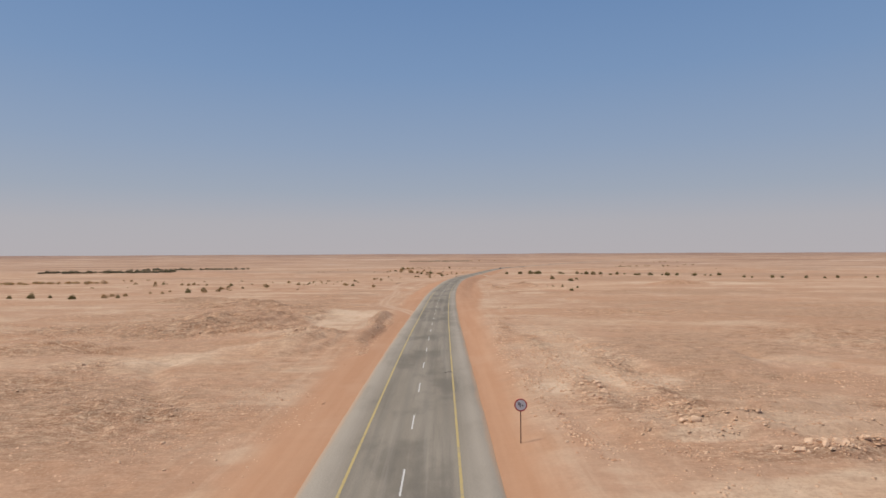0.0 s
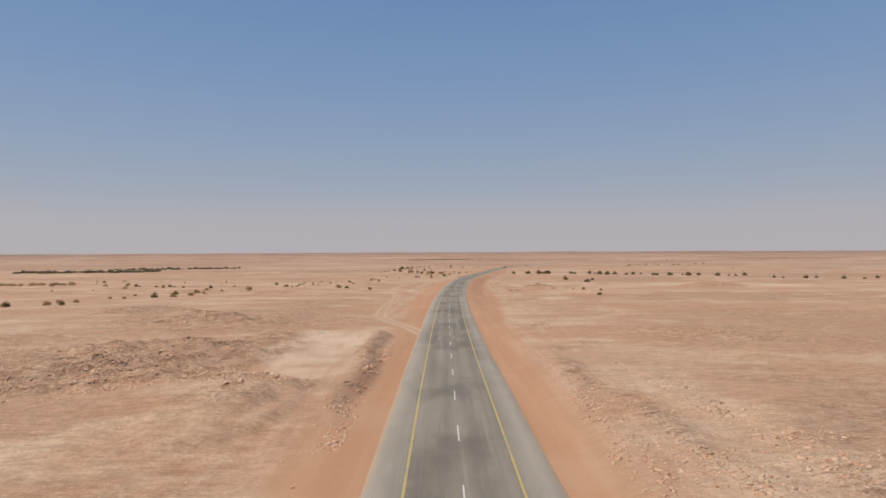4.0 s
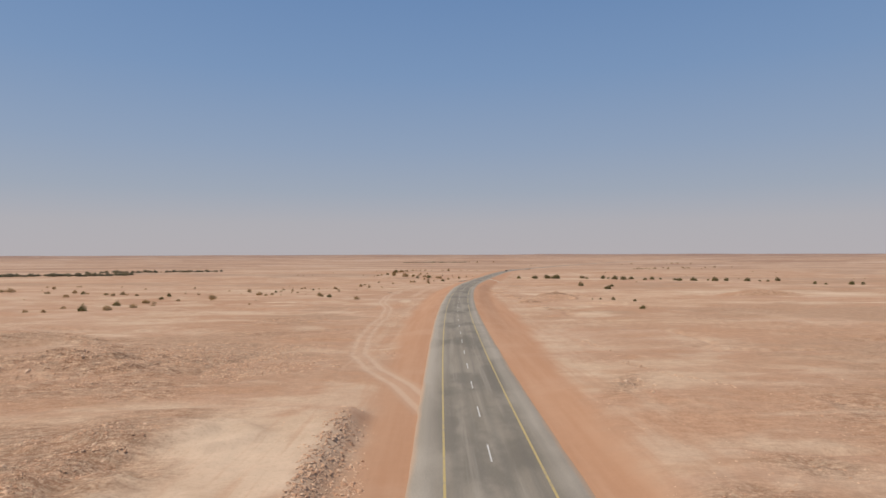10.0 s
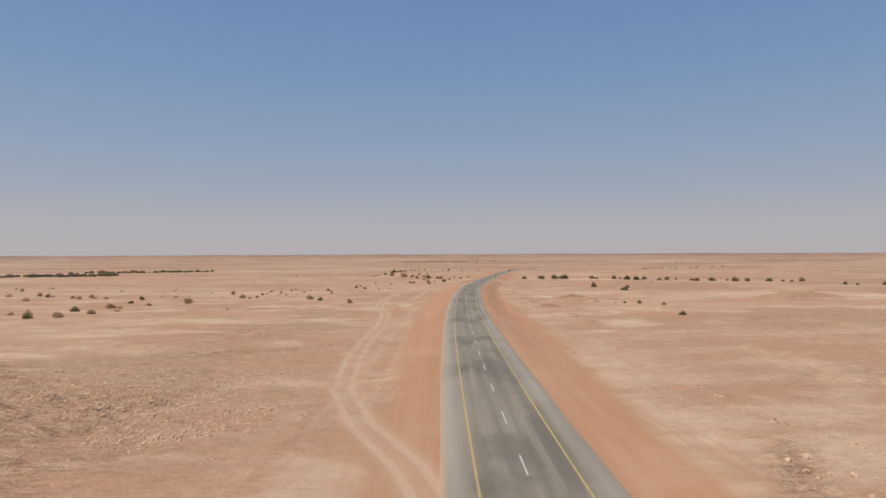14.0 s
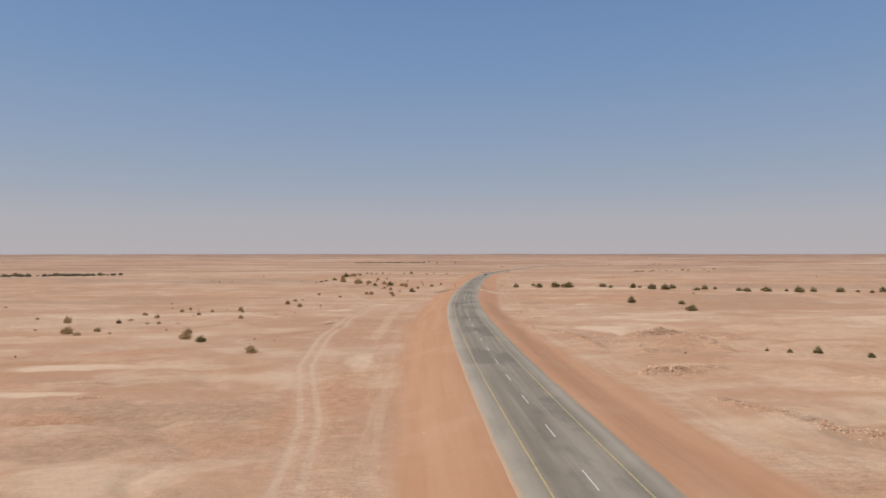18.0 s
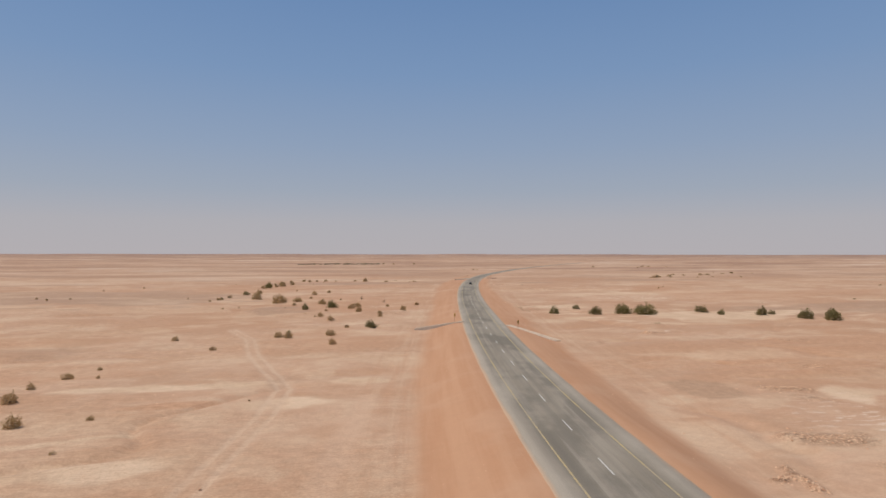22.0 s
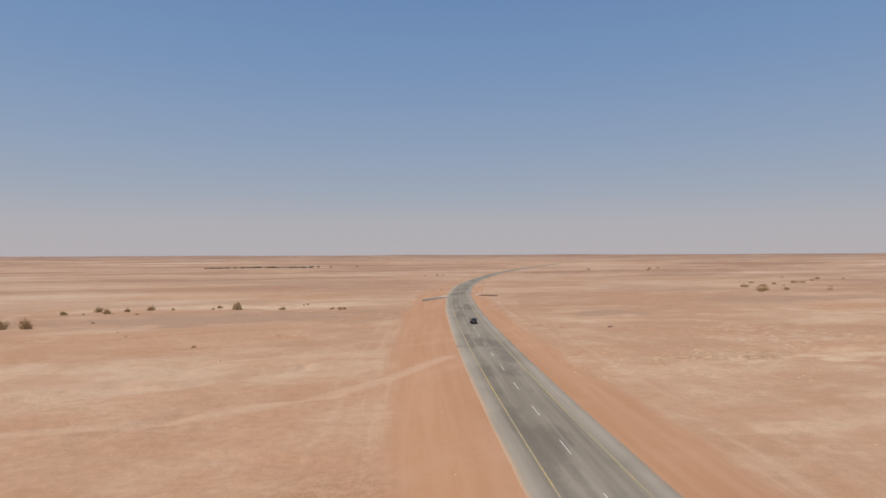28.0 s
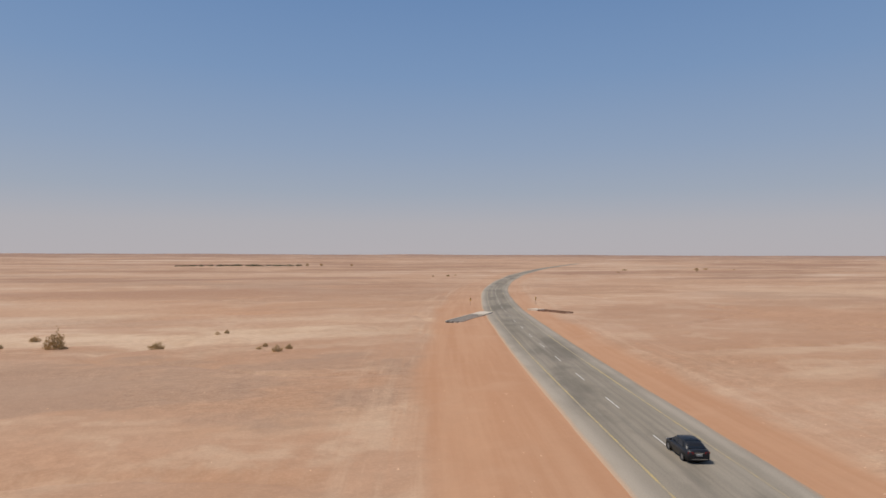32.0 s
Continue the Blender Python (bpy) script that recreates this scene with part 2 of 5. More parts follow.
def asphalt_material():
    m, t, b = material("dusty_asphalt")
    comb = t.nodes.new("ShaderNodeCombineXYZ")
    t.links.new(attr(t, "across"), comb.inputs[0])
    t.links.new(attr(t, "along"), comb.inputs[1])
    lane = comb.outputs[0]
    u = calc(t, "ABSOLUTE", attr(t, "across"))
    wobble = noise_at(t, scaled(t, lane, 0.5, 0.12, 1), 1.0, 4)
    edge = calc(t, "ADD", u, calc(t, "MULTIPLY", calc(t, "SUBTRACT", wobble, 0.5), 0.7))
    col = blend(t, ramp(t, noise_at(t, scaled(t, lane, 0.25, 0.03, 1), 1.0, 5), 0.35, 0.68), (0.232, 0.196, 0.15), (0.30, 0.256, 0.20))
    # blotches of fresher binder that reach across the lanes
    blot = noise_at(t, scaled(t, lane, 0.11, 0.05, 1), 1.0, 5, 0.6)
    film = noise_at(t, scaled(t, lane, 0.9, 0.02, 1), 1.0, 5, 0.6)
    col = blend(t, calc(t, "MULTIPLY", ramp(t, blot, 0.47, 0.60), calc(t, "ADD", 0.18, calc(t, "MULTIPLY", ramp(t, edge, 4.4, 3.0), 0.42))), col, (0.135, 0.117, 0.093))
    col = blend(t, ramp(t, film, 0.52, 0.66, 0.0, 0.45), col, (0.335, 0.29, 0.232))
    col = blend(t, ramp(t, film, 0.47, 0.36, 0.0, 0.4), col, (0.165, 0.142, 0.112))
    # wheel paths, polished a little darker
    wheel = calc(t, "PINGPONG", calc(t, "SUBTRACT", u, 0.8), 0.8)
    col = blend(t, calc(t, "MULTIPLY", ramp(t, wheel, 0.5, 0.0), 0.22), col, (0.14, 0.125, 0.105))
    # sand on the shoulders
    dust = calc(t, "MULTIPLY", ramp(t, edge, 2.9, 4.6), calc(t, "ADD", 0.5, calc(t, "MULTIPLY", ramp(t, blot, 0.58, 0.42), 0.35)))
    col = blend(t, dust, col, (0.37, 0.315, 0.25))
    col = blend(t, ramp(t, edge, 4.9, 5.4), col, (0.44, 0.30, 0.2))
    grain = noise_at(t, lane, 9.0, 3, 0.7)
    col = blend(t, 1.0, col, ramp_grey(t, grain, 0.9, 1.1), "MULTIPLY")
    t.links.new(col, b.inputs["Base Color"])
    b.inputs["Roughness"].default_value = 0.92
    b.inputs["Specular IOR Level"].default_value = 0.12
    relief(t, b, grain, 0.02, 0.4)
    return m


def paint_material(name, colour, worn, amount):
    m, t, b = material(name)
    pos = place(t)
    n = noise_at(t, pos, 1.2, 6, 0.75)
    big = noise_at(t, pos, 0.05, 3)
    k = calc(t, "ADD", calc(t, "MULTIPLY", n, 0.6), calc(t, "MULTIPLY", big, 0.4))
    t.links.new(blend(t, ramp(t, k, 0.62 - amount, 0.78 - amount), colour, worn), b.inputs["Base Color"])
    b.inputs["Roughness"].default_value = 0.75
    return m


def plain(name, colour, rough=0.6, metal=0.0, vary=0.12, scale=3.0, spec=0.5):
    m, t, b = material(name)
    pos = t.nodes.new("ShaderNodeTexCoord").outputs["Object"]
    n = noise_at(t, pos, scale, 5, 0.6)
    dark = tuple(c * (1 - vary) for c in colour)
    light = tuple(min(1, c * (1 + vary)) for c in colour)
    t.links.new(blend(t, ramp(t, n, 0.3, 0.7), dark, light), b.inputs["Base Color"])
    b.inputs["Roughness"].default_value, b.inputs["Metallic"].default_value = rough, metal
    b.inputs["Specular IOR Level"].default_value = spec
    return m


def leaf_material(name, a, b_, dry):
    m, t, b = material(name)
    isle = t.nodes.new("ShaderNodeNewGeometry").outputs["Random Per Island"]
    whole = t.nodes.new("ShaderNodeObjectInfo").outputs["Random"]
    col = blend(t, isle, a, b_)
    col = blend(t, calc(t, "MULTIPLY", whole, 0.45), col, dry)
    t.links.new(col, b.inputs["Base Color"])
    b.inputs["Roughness"].default_value = 0.7
    b.inputs["Specular IOR Level"].default_value = 0.2
    glow = t.nodes.new("ShaderNodeBsdfTranslucent")
    t.links.new(col, glow.inputs["Color"])
    both_ = add(t, "ShaderNodeMixShader", Fac=0.4)
    t.links.new(b.outputs[0], both_.inputs[1])
    t.links.new(glow.outputs[0], both_.inputs[2])
    t.links.new(both_.outputs[0], t.nodes["Material Output"].inputs["Surface"])
    return m


def rock_material():
    m, t, b = material("weathered_rock")
    geo = t.nodes.new("ShaderNodeNewGeometry")
    n = noise_at(t, geo.outputs["Position"], 2.5, 6, 0.65)
    col = blend(t, geo.outputs["Random Per Island"], (0.50, 0.275, 0.16), (0.72, 0.49, 0.325))
    col = blend(t, calc(t, "MULTIPLY", ramp(t, n, 0.45, 0.75), 0.3), col, (0.42, 0.24, 0.145))
    t.links.new(col, b.inputs["Base Color"])
    b.inputs["Roughness"].default_value = 0.95
    b.inputs["Specular IOR Level"].default_value = 0.15
    relief(t, b, n, 0.1, 0.6)
    return m


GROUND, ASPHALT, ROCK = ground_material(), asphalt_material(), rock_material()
WHITE_LINE = paint_material("white_road_paint", (0.56, 0.53, 0.48), (0.30, 0.26, 0.21), 0.08)
YELLOW_LINE = paint_material("yellow_road_paint", (0.455, 0.335, 0.125), (0.31, 0.25, 0.16), 0.13)
FADED_LINE = paint_material("faded_yellow_road_paint", (0.45, 0.335, 0.135), (0.31, 0.25, 0.165), 0.2)
GHOST_LINE = paint_material("ghost_of_yellow_paint", (0.40, 0.31, 0.165), (0.29, 0.243, 0.178), 0.24)
BARK = plain("grey_bark", (0.27, 0.205, 0.14), 0.9, vary=0.3)
GREEN = leaf_material("olive_leaves", (0.17, 0.143, 0.048), (0.31, 0.255, 0.10), (0.27, 0.20, 0.10))
GROVE_GREEN = leaf_material("grey_green_leaves", (0.19, 0.17, 0.095), (0.31, 0.27, 0.165), (0.31, 0.25, 0.17))
DEAD = leaf_material("red_brown_twigs", (0.21, 0.115, 0.07), (0.30, 0.17, 0.105), (0.18, 0.12, 0.08))
STRAW = leaf_material("straw", (0.25, 0.20, 0.11), (0.36, 0.29, 0.17), (0.3, 0.24, 0.15))
DRY = leaf_material("dry_twigs", (0.40, 0.255, 0.115), (0.57, 0.395, 0.20), (0.36, 0.26, 0.11))
# ---- the plan: road line, road level and the plains on either side ----
ROAD_Y = [-410, 20, 40, 60, 80, 100, 120, 140, 160, 180, 200, 220, 240, 260, 280, 300, 320, 340, 360, 380, 400, 420, 440, 460, 480, 500, 520, 540, 560, 580, 600, 620, 640, 660, 680, 700, 720, 740, 760, 781.4, 832.2, 849.3, 908.3, 950.9, 1021.5, 1127.2, 1235.8, 1337.5, 1439.3, 1574.8]
ROAD_X = [-1.96, -1.96, -1.96, -1.95, -1.93, -1.87, -1.78, -1.64, -1.45, -1.18, -0.83, -0.39, 0.17, 0.85, 1.67, 2.64, 3.77, 5.06, 6.53, 8.19, 10.12, 12.34, 14.85, 17.64, 20.66, 23.87, 27.23, 30.69, 34.23, 37.82, 41.5, 45.29, 49.24, 53.38, 57.71, 62.21, 66.86, 71.64, 76.58, 82.08, 95.88, 100.94, 120.06, 135.61, 164.88, 215.25, 274.83, 337.26, 404.8, 498.36]
LEVEL_Y = [-406.9, 37.3, 90.5, 111.9, 144.6, 203.4, 299.7, 372.4, 453.7, 534.8, 598.9, 668.3, 731.5, 795, 862.8, 998.4, 1201.9, 1574.8]
LEVEL_Z = [2.07, 0.66, 0.08, -0.58, -1.33, -1.91, -3.14, -3.56, -4.55, -5.22, -5.54, -5.46, -5.63, -6.29, -6.95, -7.78, -7.44, -5.8]
PLAIN_Y = [-406.7, 0, 68.3, 106.5, 152, 225.6, 313.8, 423.7, 512.6, 591.9, 691, 795.1, 1066.3, 1541.3]
PLAIN_L = [-0.85, -0.85, -0.51, 0.17, 0, -1.27, -2.3, -2.47, -2.47, -1.7, -0.68, -0.51, 0, 0]
PLAIN_R = [0.43, 0.51, 0.77, 1.02, 0.34, -0.85, -1.95, -2.38, -1.02, -0.85, 0.17, 0.17, 0, 0]
VERGE_L = [5.11, 5.11, 5.11, 3.4, 4.25, 6.81, 7.66, 8.51, 8.51, 8.51, 11.06, 11.06, 10.21, 10.21]
VERGE_R = [2.98, 2.98, 2.98, 3.82, 4.25, 5.11, 5.96, 6.81, 7.66, 8.51, 7.66, 7.66, 7.66, 7.66]
# the red fill beside the road
FILL_L = [5.14, 5.14, 5.14, 3.37, 4.21, 7.01, 9.35, 10.75, 9.35, 9.35, 12.16, 13.09, 11.22, 11.22]
FILL_R = [2.99, 2.99, 2.99, 3.83, 4.68, 10.75, 9.35, 7.48, 8.42, 9.35, 5.61, 5.61, 7.48, 7.48]
HALF = 5.28
_K = np.linspace(-1, 1, 21)
_KW = (1 - _K * _K) / (1 - _K * _K).sum()


def eased(y, ys, vs, reach=44.0):
    """A table of values along the road, rounded off over some metres."""
    y = np.asarray(y, float)
    return sum(w * np.interp(y + k * reach, ys, vs) for k, w in zip(_K, _KW))


def road_x(y):
    return eased(y, ROAD_Y, ROAD_X, 26.0)


def road_z(y):
    return eased(y, LEVEL_Y, LEVEL_Z)


def lattice(ix, iy, seed):
    h = (ix.astype(np.int64) * 374761393 + iy.astype(np.int64) * 668265263 + seed * 974634777) & 0xFFFFFFFF
    h = ((h ^ (h >> 13)) * 1274126177) & 0xFFFFFFFF
    return ((h ^ (h >> 16)) & 0xFFFF) / 65535.0


def vnoise(x, y, seed=0):
    """Smooth noise from 0 to 1."""
    ix, iy = np.floor(x), np.floor(y)
    fx, fy = x - ix, y - iy
    fx, fy = fx * fx * fx * (fx * (fx * 6 - 15) + 10), fy * fy * fy * (fy * (fy * 6 - 15) + 10)
    a, b = lattice(ix, iy, seed), lattice(ix + 1, iy, seed)
    c, d = lattice(ix, iy + 1, seed), lattice(ix + 1, iy + 1, seed)
    return (a * (1 - fx) + b * fx) * (1 - fy) + (c * (1 - fx) + d * fx) * fy


def fbm(x, y, seed=0, octaves=4, gain=0.5):
    total, amp, norm = 0.0, 1.0, 0.0
    for i in range(octaves):
        total = total + amp * vnoise(x * 2 ** i + 17.3 * i, y * 2 ** i - 9.1 * i, seed + i)
        norm, amp = norm + amp, amp * gain
    return total / norm


def step(a, b, v):
    s = np.clip((v - a) / (b - a), 0, 1)
    return s * s * (3 - 2 * s)


def bump(x, y, cx, cy, rx, ry, turn=0.0):
    """A soft hill that is 1 at its middle and 0 past its rim."""
    c, s = math.cos(math.radians(turn)), math.sin(math.radians(turn))
    dx, dy = (x - cx) * c + (y - cy) * s, -(x - cx) * s + (y - cy) * c
    return step(1.0, 0.0, np.sqrt((dx / rx) ** 2 + (dy / ry) ** 2))


# rocky rises: middle, half-widths, turn, height
RISES = [(46, 340, 13, 9, -20, 1.2), (28.6, 307, 8, 4, 0, 0.6), (-40.7, 111.1, 28.1, 17.8, 10, 2.15), (-57.8, 166.1, 22.4, 9.4, 0, 1.31), (-76.7, 193.2, 24.3, 8.4, 8, 1.4), (-37.2, 102.1, 22.2, 10.8, 12, 1.87),
    (-52.5, 81.6, 17, 6.1, 8, 1.12), (-25.4, 128, 12.8, 7.5, 0, 1.03), (-20.2, 86.6, 8.5, 15, -8, 1.03), (22.4, 42.1, 18.7, 6.8, 8, 1.03),
    (25.7, 71.2, 13.7, 27.1, 12, 0.84), (46.6, 347.9, 9.4, 3.4, 12, 1.31), (137.2, 351.2, 25.2, 8.4, 5, 2.62), (55.3, 294.5, 18.7, 3.4, -25, 1.03),
    (66.8, 456.2, 18.7, 4.1, 0, 0.84), (70.8, 516.4, 17, 4.8, -10, 0.75), (-47.8, 162.3, 22.2, 8.1, 10, 1.12)]
# soils: middle, half-widths, turn
PALE = [(62, 336, 22, 15, -10), (104, 366, 42, 16, 0), (47, 300, 11, 11, 0), (45, 284, 10, 7, 0), (-18.5, 112, 9, 31, 4), (16, 72, 9, 34, -2), (29, 334, 14, 10, 0), (96, 304, 46, 9, 0), (120, 378, 60, 16, 0), (140, 297, 40, 7, 0), (-25, 78, 18, 12, 12), (-29.3, 75, 18.7, 11.2, 8), (-18.3, 106.5, 4.7, 20.6, -6), (16.2, 38.9, 5.6, 2.3, 4), (19, 29, 15, 3.7, 4), (10, 52.7, 2.9, 5.6, 0), (91.4, 360.7, 38.3, 20.6, 8),
    (164.7, 358, 73.9, 22.4, 4), (63.2, 393.9, 23.4, 20.6, 0), (50.7, 367.9, 11.2, 13.1, 0), (-77.4, 205.8, 28.1, 8.4, 0), (-14.6, 125.8, 3.6, 14, 0),
    (37, 248.1, 13.1, 15, -20), (11.6, 162.3, 5, 13.1, 0), (19, 56.9, 5.6, 11.2, 10)]
PALE += [(65.3, 289.2, 37.4, 14, -12), (26.4, 233.6, 6.5, 5.6, 0), (-89.6, 358.5, 22.4, 8.4, 0), (-65.1, 322, 17.9, 7.5, 5), (-57.4, 300, 13.1, 3.7, 0),
    (-79.6, 414.2, 56.1, 13.1, 4), (86.7, 357.4, 32.1, 23.2, 0), (73, 319.5, 41.1, 22.4, -10), (70.1, 405.5, 24.3, 13.1, 0), (-16.8, 322.7, 4.2, 17.8, 0),
    (-31.4, 427.9, 15.9, 3.9, 18), (-15.2, 451.1, 10.1, 5.5, 10), (-33.6, 464.6, 22.4, 3.4, 12), (59.4, 475.5, 23.4, 8.4, 0), (59.5, 442.2, 5.8, 8, 0),
    (-38.7, 438.1, 13.1, 2.2, 20), (-5.8, 465.4, 7.5, 5.6, 0), (-62.2, 487.6, 20.6, 4.7, 12)]
PALE += [(68.9, 579.6, 20.6, 7.5, 0), (113.4, 663.9, 37.4, 9.4, 0), (15, 803, 92, 20, 0), (-2.7, 545.9, 8.4, 6.5, 12), (107.2, 542.4, 84.2, 20.6, 4),
    (142, 641.6, 65.5, 13.1, 8), (41, 359, 14, 17, -20), (52, 362, 17, 14, 0)]
GRAVEL = [(32.1, 78.7, 17.8, 24.3, 0), (85.1, 158.7, 52.4, 58, 0), (24.9, 52, 9.3, 9.9, 0), (-54.3, 179.8, 43, 29.9, 4), (-27.7, 126.8, 20.6, 14, 0),
    (102.3, 268.5, 56.1, 56.1, 0), (-42.6, 108, 26.2, 18.7, 0), (-41.8, 48.6, 31.8, 18.7, 0)]
GRAVEL += [(-38.2, 245.5, 22.4, 24.3, 0), (41.5, 255.5, 13.1, 12.2, 0), (45.2, 327.6, 8.9, 13.1, 0), (-35.9, 290, 21.5, 8.4, 0), (-41, 277.3, 11.2, 4.7, 0),
    (31.9, 274, 7.7, 6.9, 0), (47.3, 353.6, 11.2, 16.8, -20), (-104.6, 639.4, 76.7, 43, 0), (42.8, 450.1, 7.6, 8.5, 0), (40.6, 425.4, 5.9, 3.9, 0),
    (12, 761, 72, 22, 0), (-28.5, 588.6, 15.9, 20.6, 0), (113.7, 737, 20.6, 13.1, 0)]
RED = [(-62.2, 284, 18.7, 7.5, 0), (143.2, 356, 13.1, 13.1, 0), (14, 134.3, 9.5, 10.5, 0), (-20.3, 289.1, 8.4, 37.4, 0), (-58.9, 335.4, 12.8, 6.5, 10),
    (-62.7, 305.8, 7.5, 3.7, 0), (-46.7, 287.4, 7.9, 3.7, 0), (-27.6, 453.5, 11.2, 2.8, 14), (66, 468.3, 15, 3.7, 0), (203.6, 732.1, 43.9, 16.8, 0),
    (-63, 746.3, 22.4, 13.1, 0), (15.1, 594, 4.7, 2.4, 0), (77.5, 601.8, 9.4, 5.1, 0), (-11.4, 930.3, 105.7, 48.6, 0), (23.8, 711.3, 13.1, 4.7, 0),
    (160.3, 800.1, 38.3, 43, 0), (33.1, 860.6, 29, 20.6, 0), (137.1, 350.3, 29.9, 11.2, 5)]
FLECKS = [(121.3, 689.2, 28.1, 33.7, 0), (65.9, 506.3, 13.1, 8.4, 0), (120, 613.4, 37.4, 13.1, 0), (7.9, 578.4, 7.5, 5.6, 0), (5.8, 598.5, 11.2, 6.5, 0),
    (22.2, 694.7, 5.6, 2.8, 0), (52.7, 433.5, 11.2, 13.1, 0)]
# ridges of spoil and lines of stones: bends, half-width, height, stones for each metre
SPOIL = [([(9.4, 102.7), (8.5, 89.4), (8.3, 75), (8.1, 67.3), (8.2, 59.8), (8.6, 43), (9.2, 33.7)], 0.7, 0.06, 16),
    ([(13.3, 87.6), (12.5, 81.4), (12.2, 75.6), (12.4, 69.2), (11.7, 62.6), (12.1, 51.4), (12.8, 39.3)], 1.1, 0.15, 30),
    ([(17.4, 97.5), (17.1, 86.7), (17.6, 77.4), (18.1, 67.9), (17.2, 57), (18.5, 44.9), (20.9, 37.4)], 1.1, 0.19, 30),
    ([(18.9, 190.6), (20.8, 177.7), (19, 163.6), (20.8, 155.9), (25.5, 144.4), (34.4, 135.4), (47.6, 131.8)], 0.4, 0.05, 10)]
SPOIL += [([(39.8, 345.4), (45.3, 347.6), (55.8, 353.3), (59.9, 343)], 1.5, 0.56, 24), ([(39.8, 345.4), (34.5, 330.3), (32, 322.2)], 1.3, 0.14, 18),
    ([(28, 307.1), (33, 309.7), (37.1, 309.2)], 1.7, 0.33, 70),
    ([(-42.6, 100), (-31.6, 98.7), (-27.7, 97.2), (-24.3, 96.2), (-19.5, 92.9), (-15.5, 92.1)], 1.6, 0.28, 60),
    ([(-51.8, 117.9), (-46, 115.9), (-38.2, 113.7), (-26.8, 107.3), (-20.2, 110.2)], 1.9, 0.47, 50),
    ([(-87.7, 187), (-71.3, 196.4), (-56, 183.6), (-37.5, 165.4)], 1.7, 0.47, 18), ([(-54.1, 165.7), (-48.1, 163.5), (-43.5, 161.4), (-39.7, 159.3)], 2.6, 0.65, 60),
    ([(22.2, 34), (25.5, 35.2), (31.2, 34.6)], 0.7, 0.33, 50), ([(61.3, 584.3), (56.6, 574.4), (54.7, 564.9), (52.8, 555)], 0.6, 0.05, 4),
    ([(-10.4, 76.9), (-9.2, 88.5), (-9.1, 103.4), (-9.5, 115.5), (-11.3, 126.8)], 0.7, 0, 40)]
SPOIL += [([(38, 346), (43, 347), (48.3, 347.7), (51, 334.8), (49.1, 324.7)], 0.9, 0.35, 45), ([(24.5, 305.8), (28.3, 305.7), (32.8, 306.3)], 1.1, 0.3, 90), ([(26, 287.5), (28.3, 281.2), (31.1, 276.3), (36, 270)], 0.9, 0.25, 45),
          ([(-56.9, 307.2), (-51.1, 306.6)], 0.6, 0.15, 40), ([(-50.6, 297.4), (-47.8, 297.2)], 0.5, 0.12, 30), ([(64.3, 506), (63.3, 502.8)], 1.0, 0.3, 30), ([(73.7, 513.5), (71, 514)], 0.5, 0.12, 30),
          ([(58.8, 514), (60.2, 515.4)], 0.4, 0.1, 24), ([(19, 719.9), (27.3, 712.8), (23.4, 709.9)], 0.8, 0.08, 9),
          ([(20.9, 372), (22.5, 364), (25.5, 357), (28.8, 349.5), (29.4, 343), (28, 336)], 0.9, 0.27, 40), ([(27.5, 393.5), (30.2, 391)], 0.9, 0.35, 60),
          ([(27.6, 416.2), (30.2, 417), (30.6, 418.6), (29.6, 413.6)], 0.4, 0.3, 60), ([(51, 448), (54.9, 447), (56.2, 446.2)], 0.9, 0.25, 45), ([(38, 427), (41, 425.2), (43.5, 424.2)], 1.2, 0.25, 40),
          ([(23.6, 408.4), (26.4, 407)], 0.5, 0.25, 50), ([(21.4, 403.8), (23.6, 402)], 0.4, 0.1, 50)]
# the dirt tracks, as lines of bends
TRACK_A = [(-5.8, 141), (-9.1, 152.7), (-13.2, 162.6), (-17.1, 178), (-19, 200.7), (-19.4, 227.4), (-19.3, 249.8), (-20.7, 283.2), (-25.9, 319.1), (-26.7, 359.6), (-25.1, 379.9),
    (-23.6, 403.5), (-17.6, 445.7), (-16.7, 462.9), (-20.3, 475.6), (-25, 492.7), (-29.2, 517.8), (-35.9, 535.1)]
TRACK_B = [(50.2, 679.3), (40.1, 669.3), (31.2, 662.1), (22.5, 657.5), (12.9, 653.1), (0.8, 652.4), (-36.2, 647.8), (-107.4, 646.4)]
TRACK_C = [(-15.7, 352), (-14.8, 363), (-13.3, 384.8), (-10.2, 422.5), (-5, 455)]


def near_line(x, y, line):
    """Distance to a line of bends."""
    best = np.full(np.shape(x), 1e9)
    for (ax, ay), (bx, by) in zip(line, line[1:]):
        dx, dy = bx - ax, by - ay
        k = np.clip(((x - ax) * dx + (y - ay) * dy) / (dx * dx + dy * dy), 0, 1)
        best = np.minimum(best, np.hypot(x - ax - k * dx, y - ay - k * dy))
    return best


def terraced(v, rise):
    """Heights drawn towards ledges, as in bedded rock."""
    k = v / rise
    base = np.floor(k)
    return rise * (base + step(0.62, 1.0, k - base))


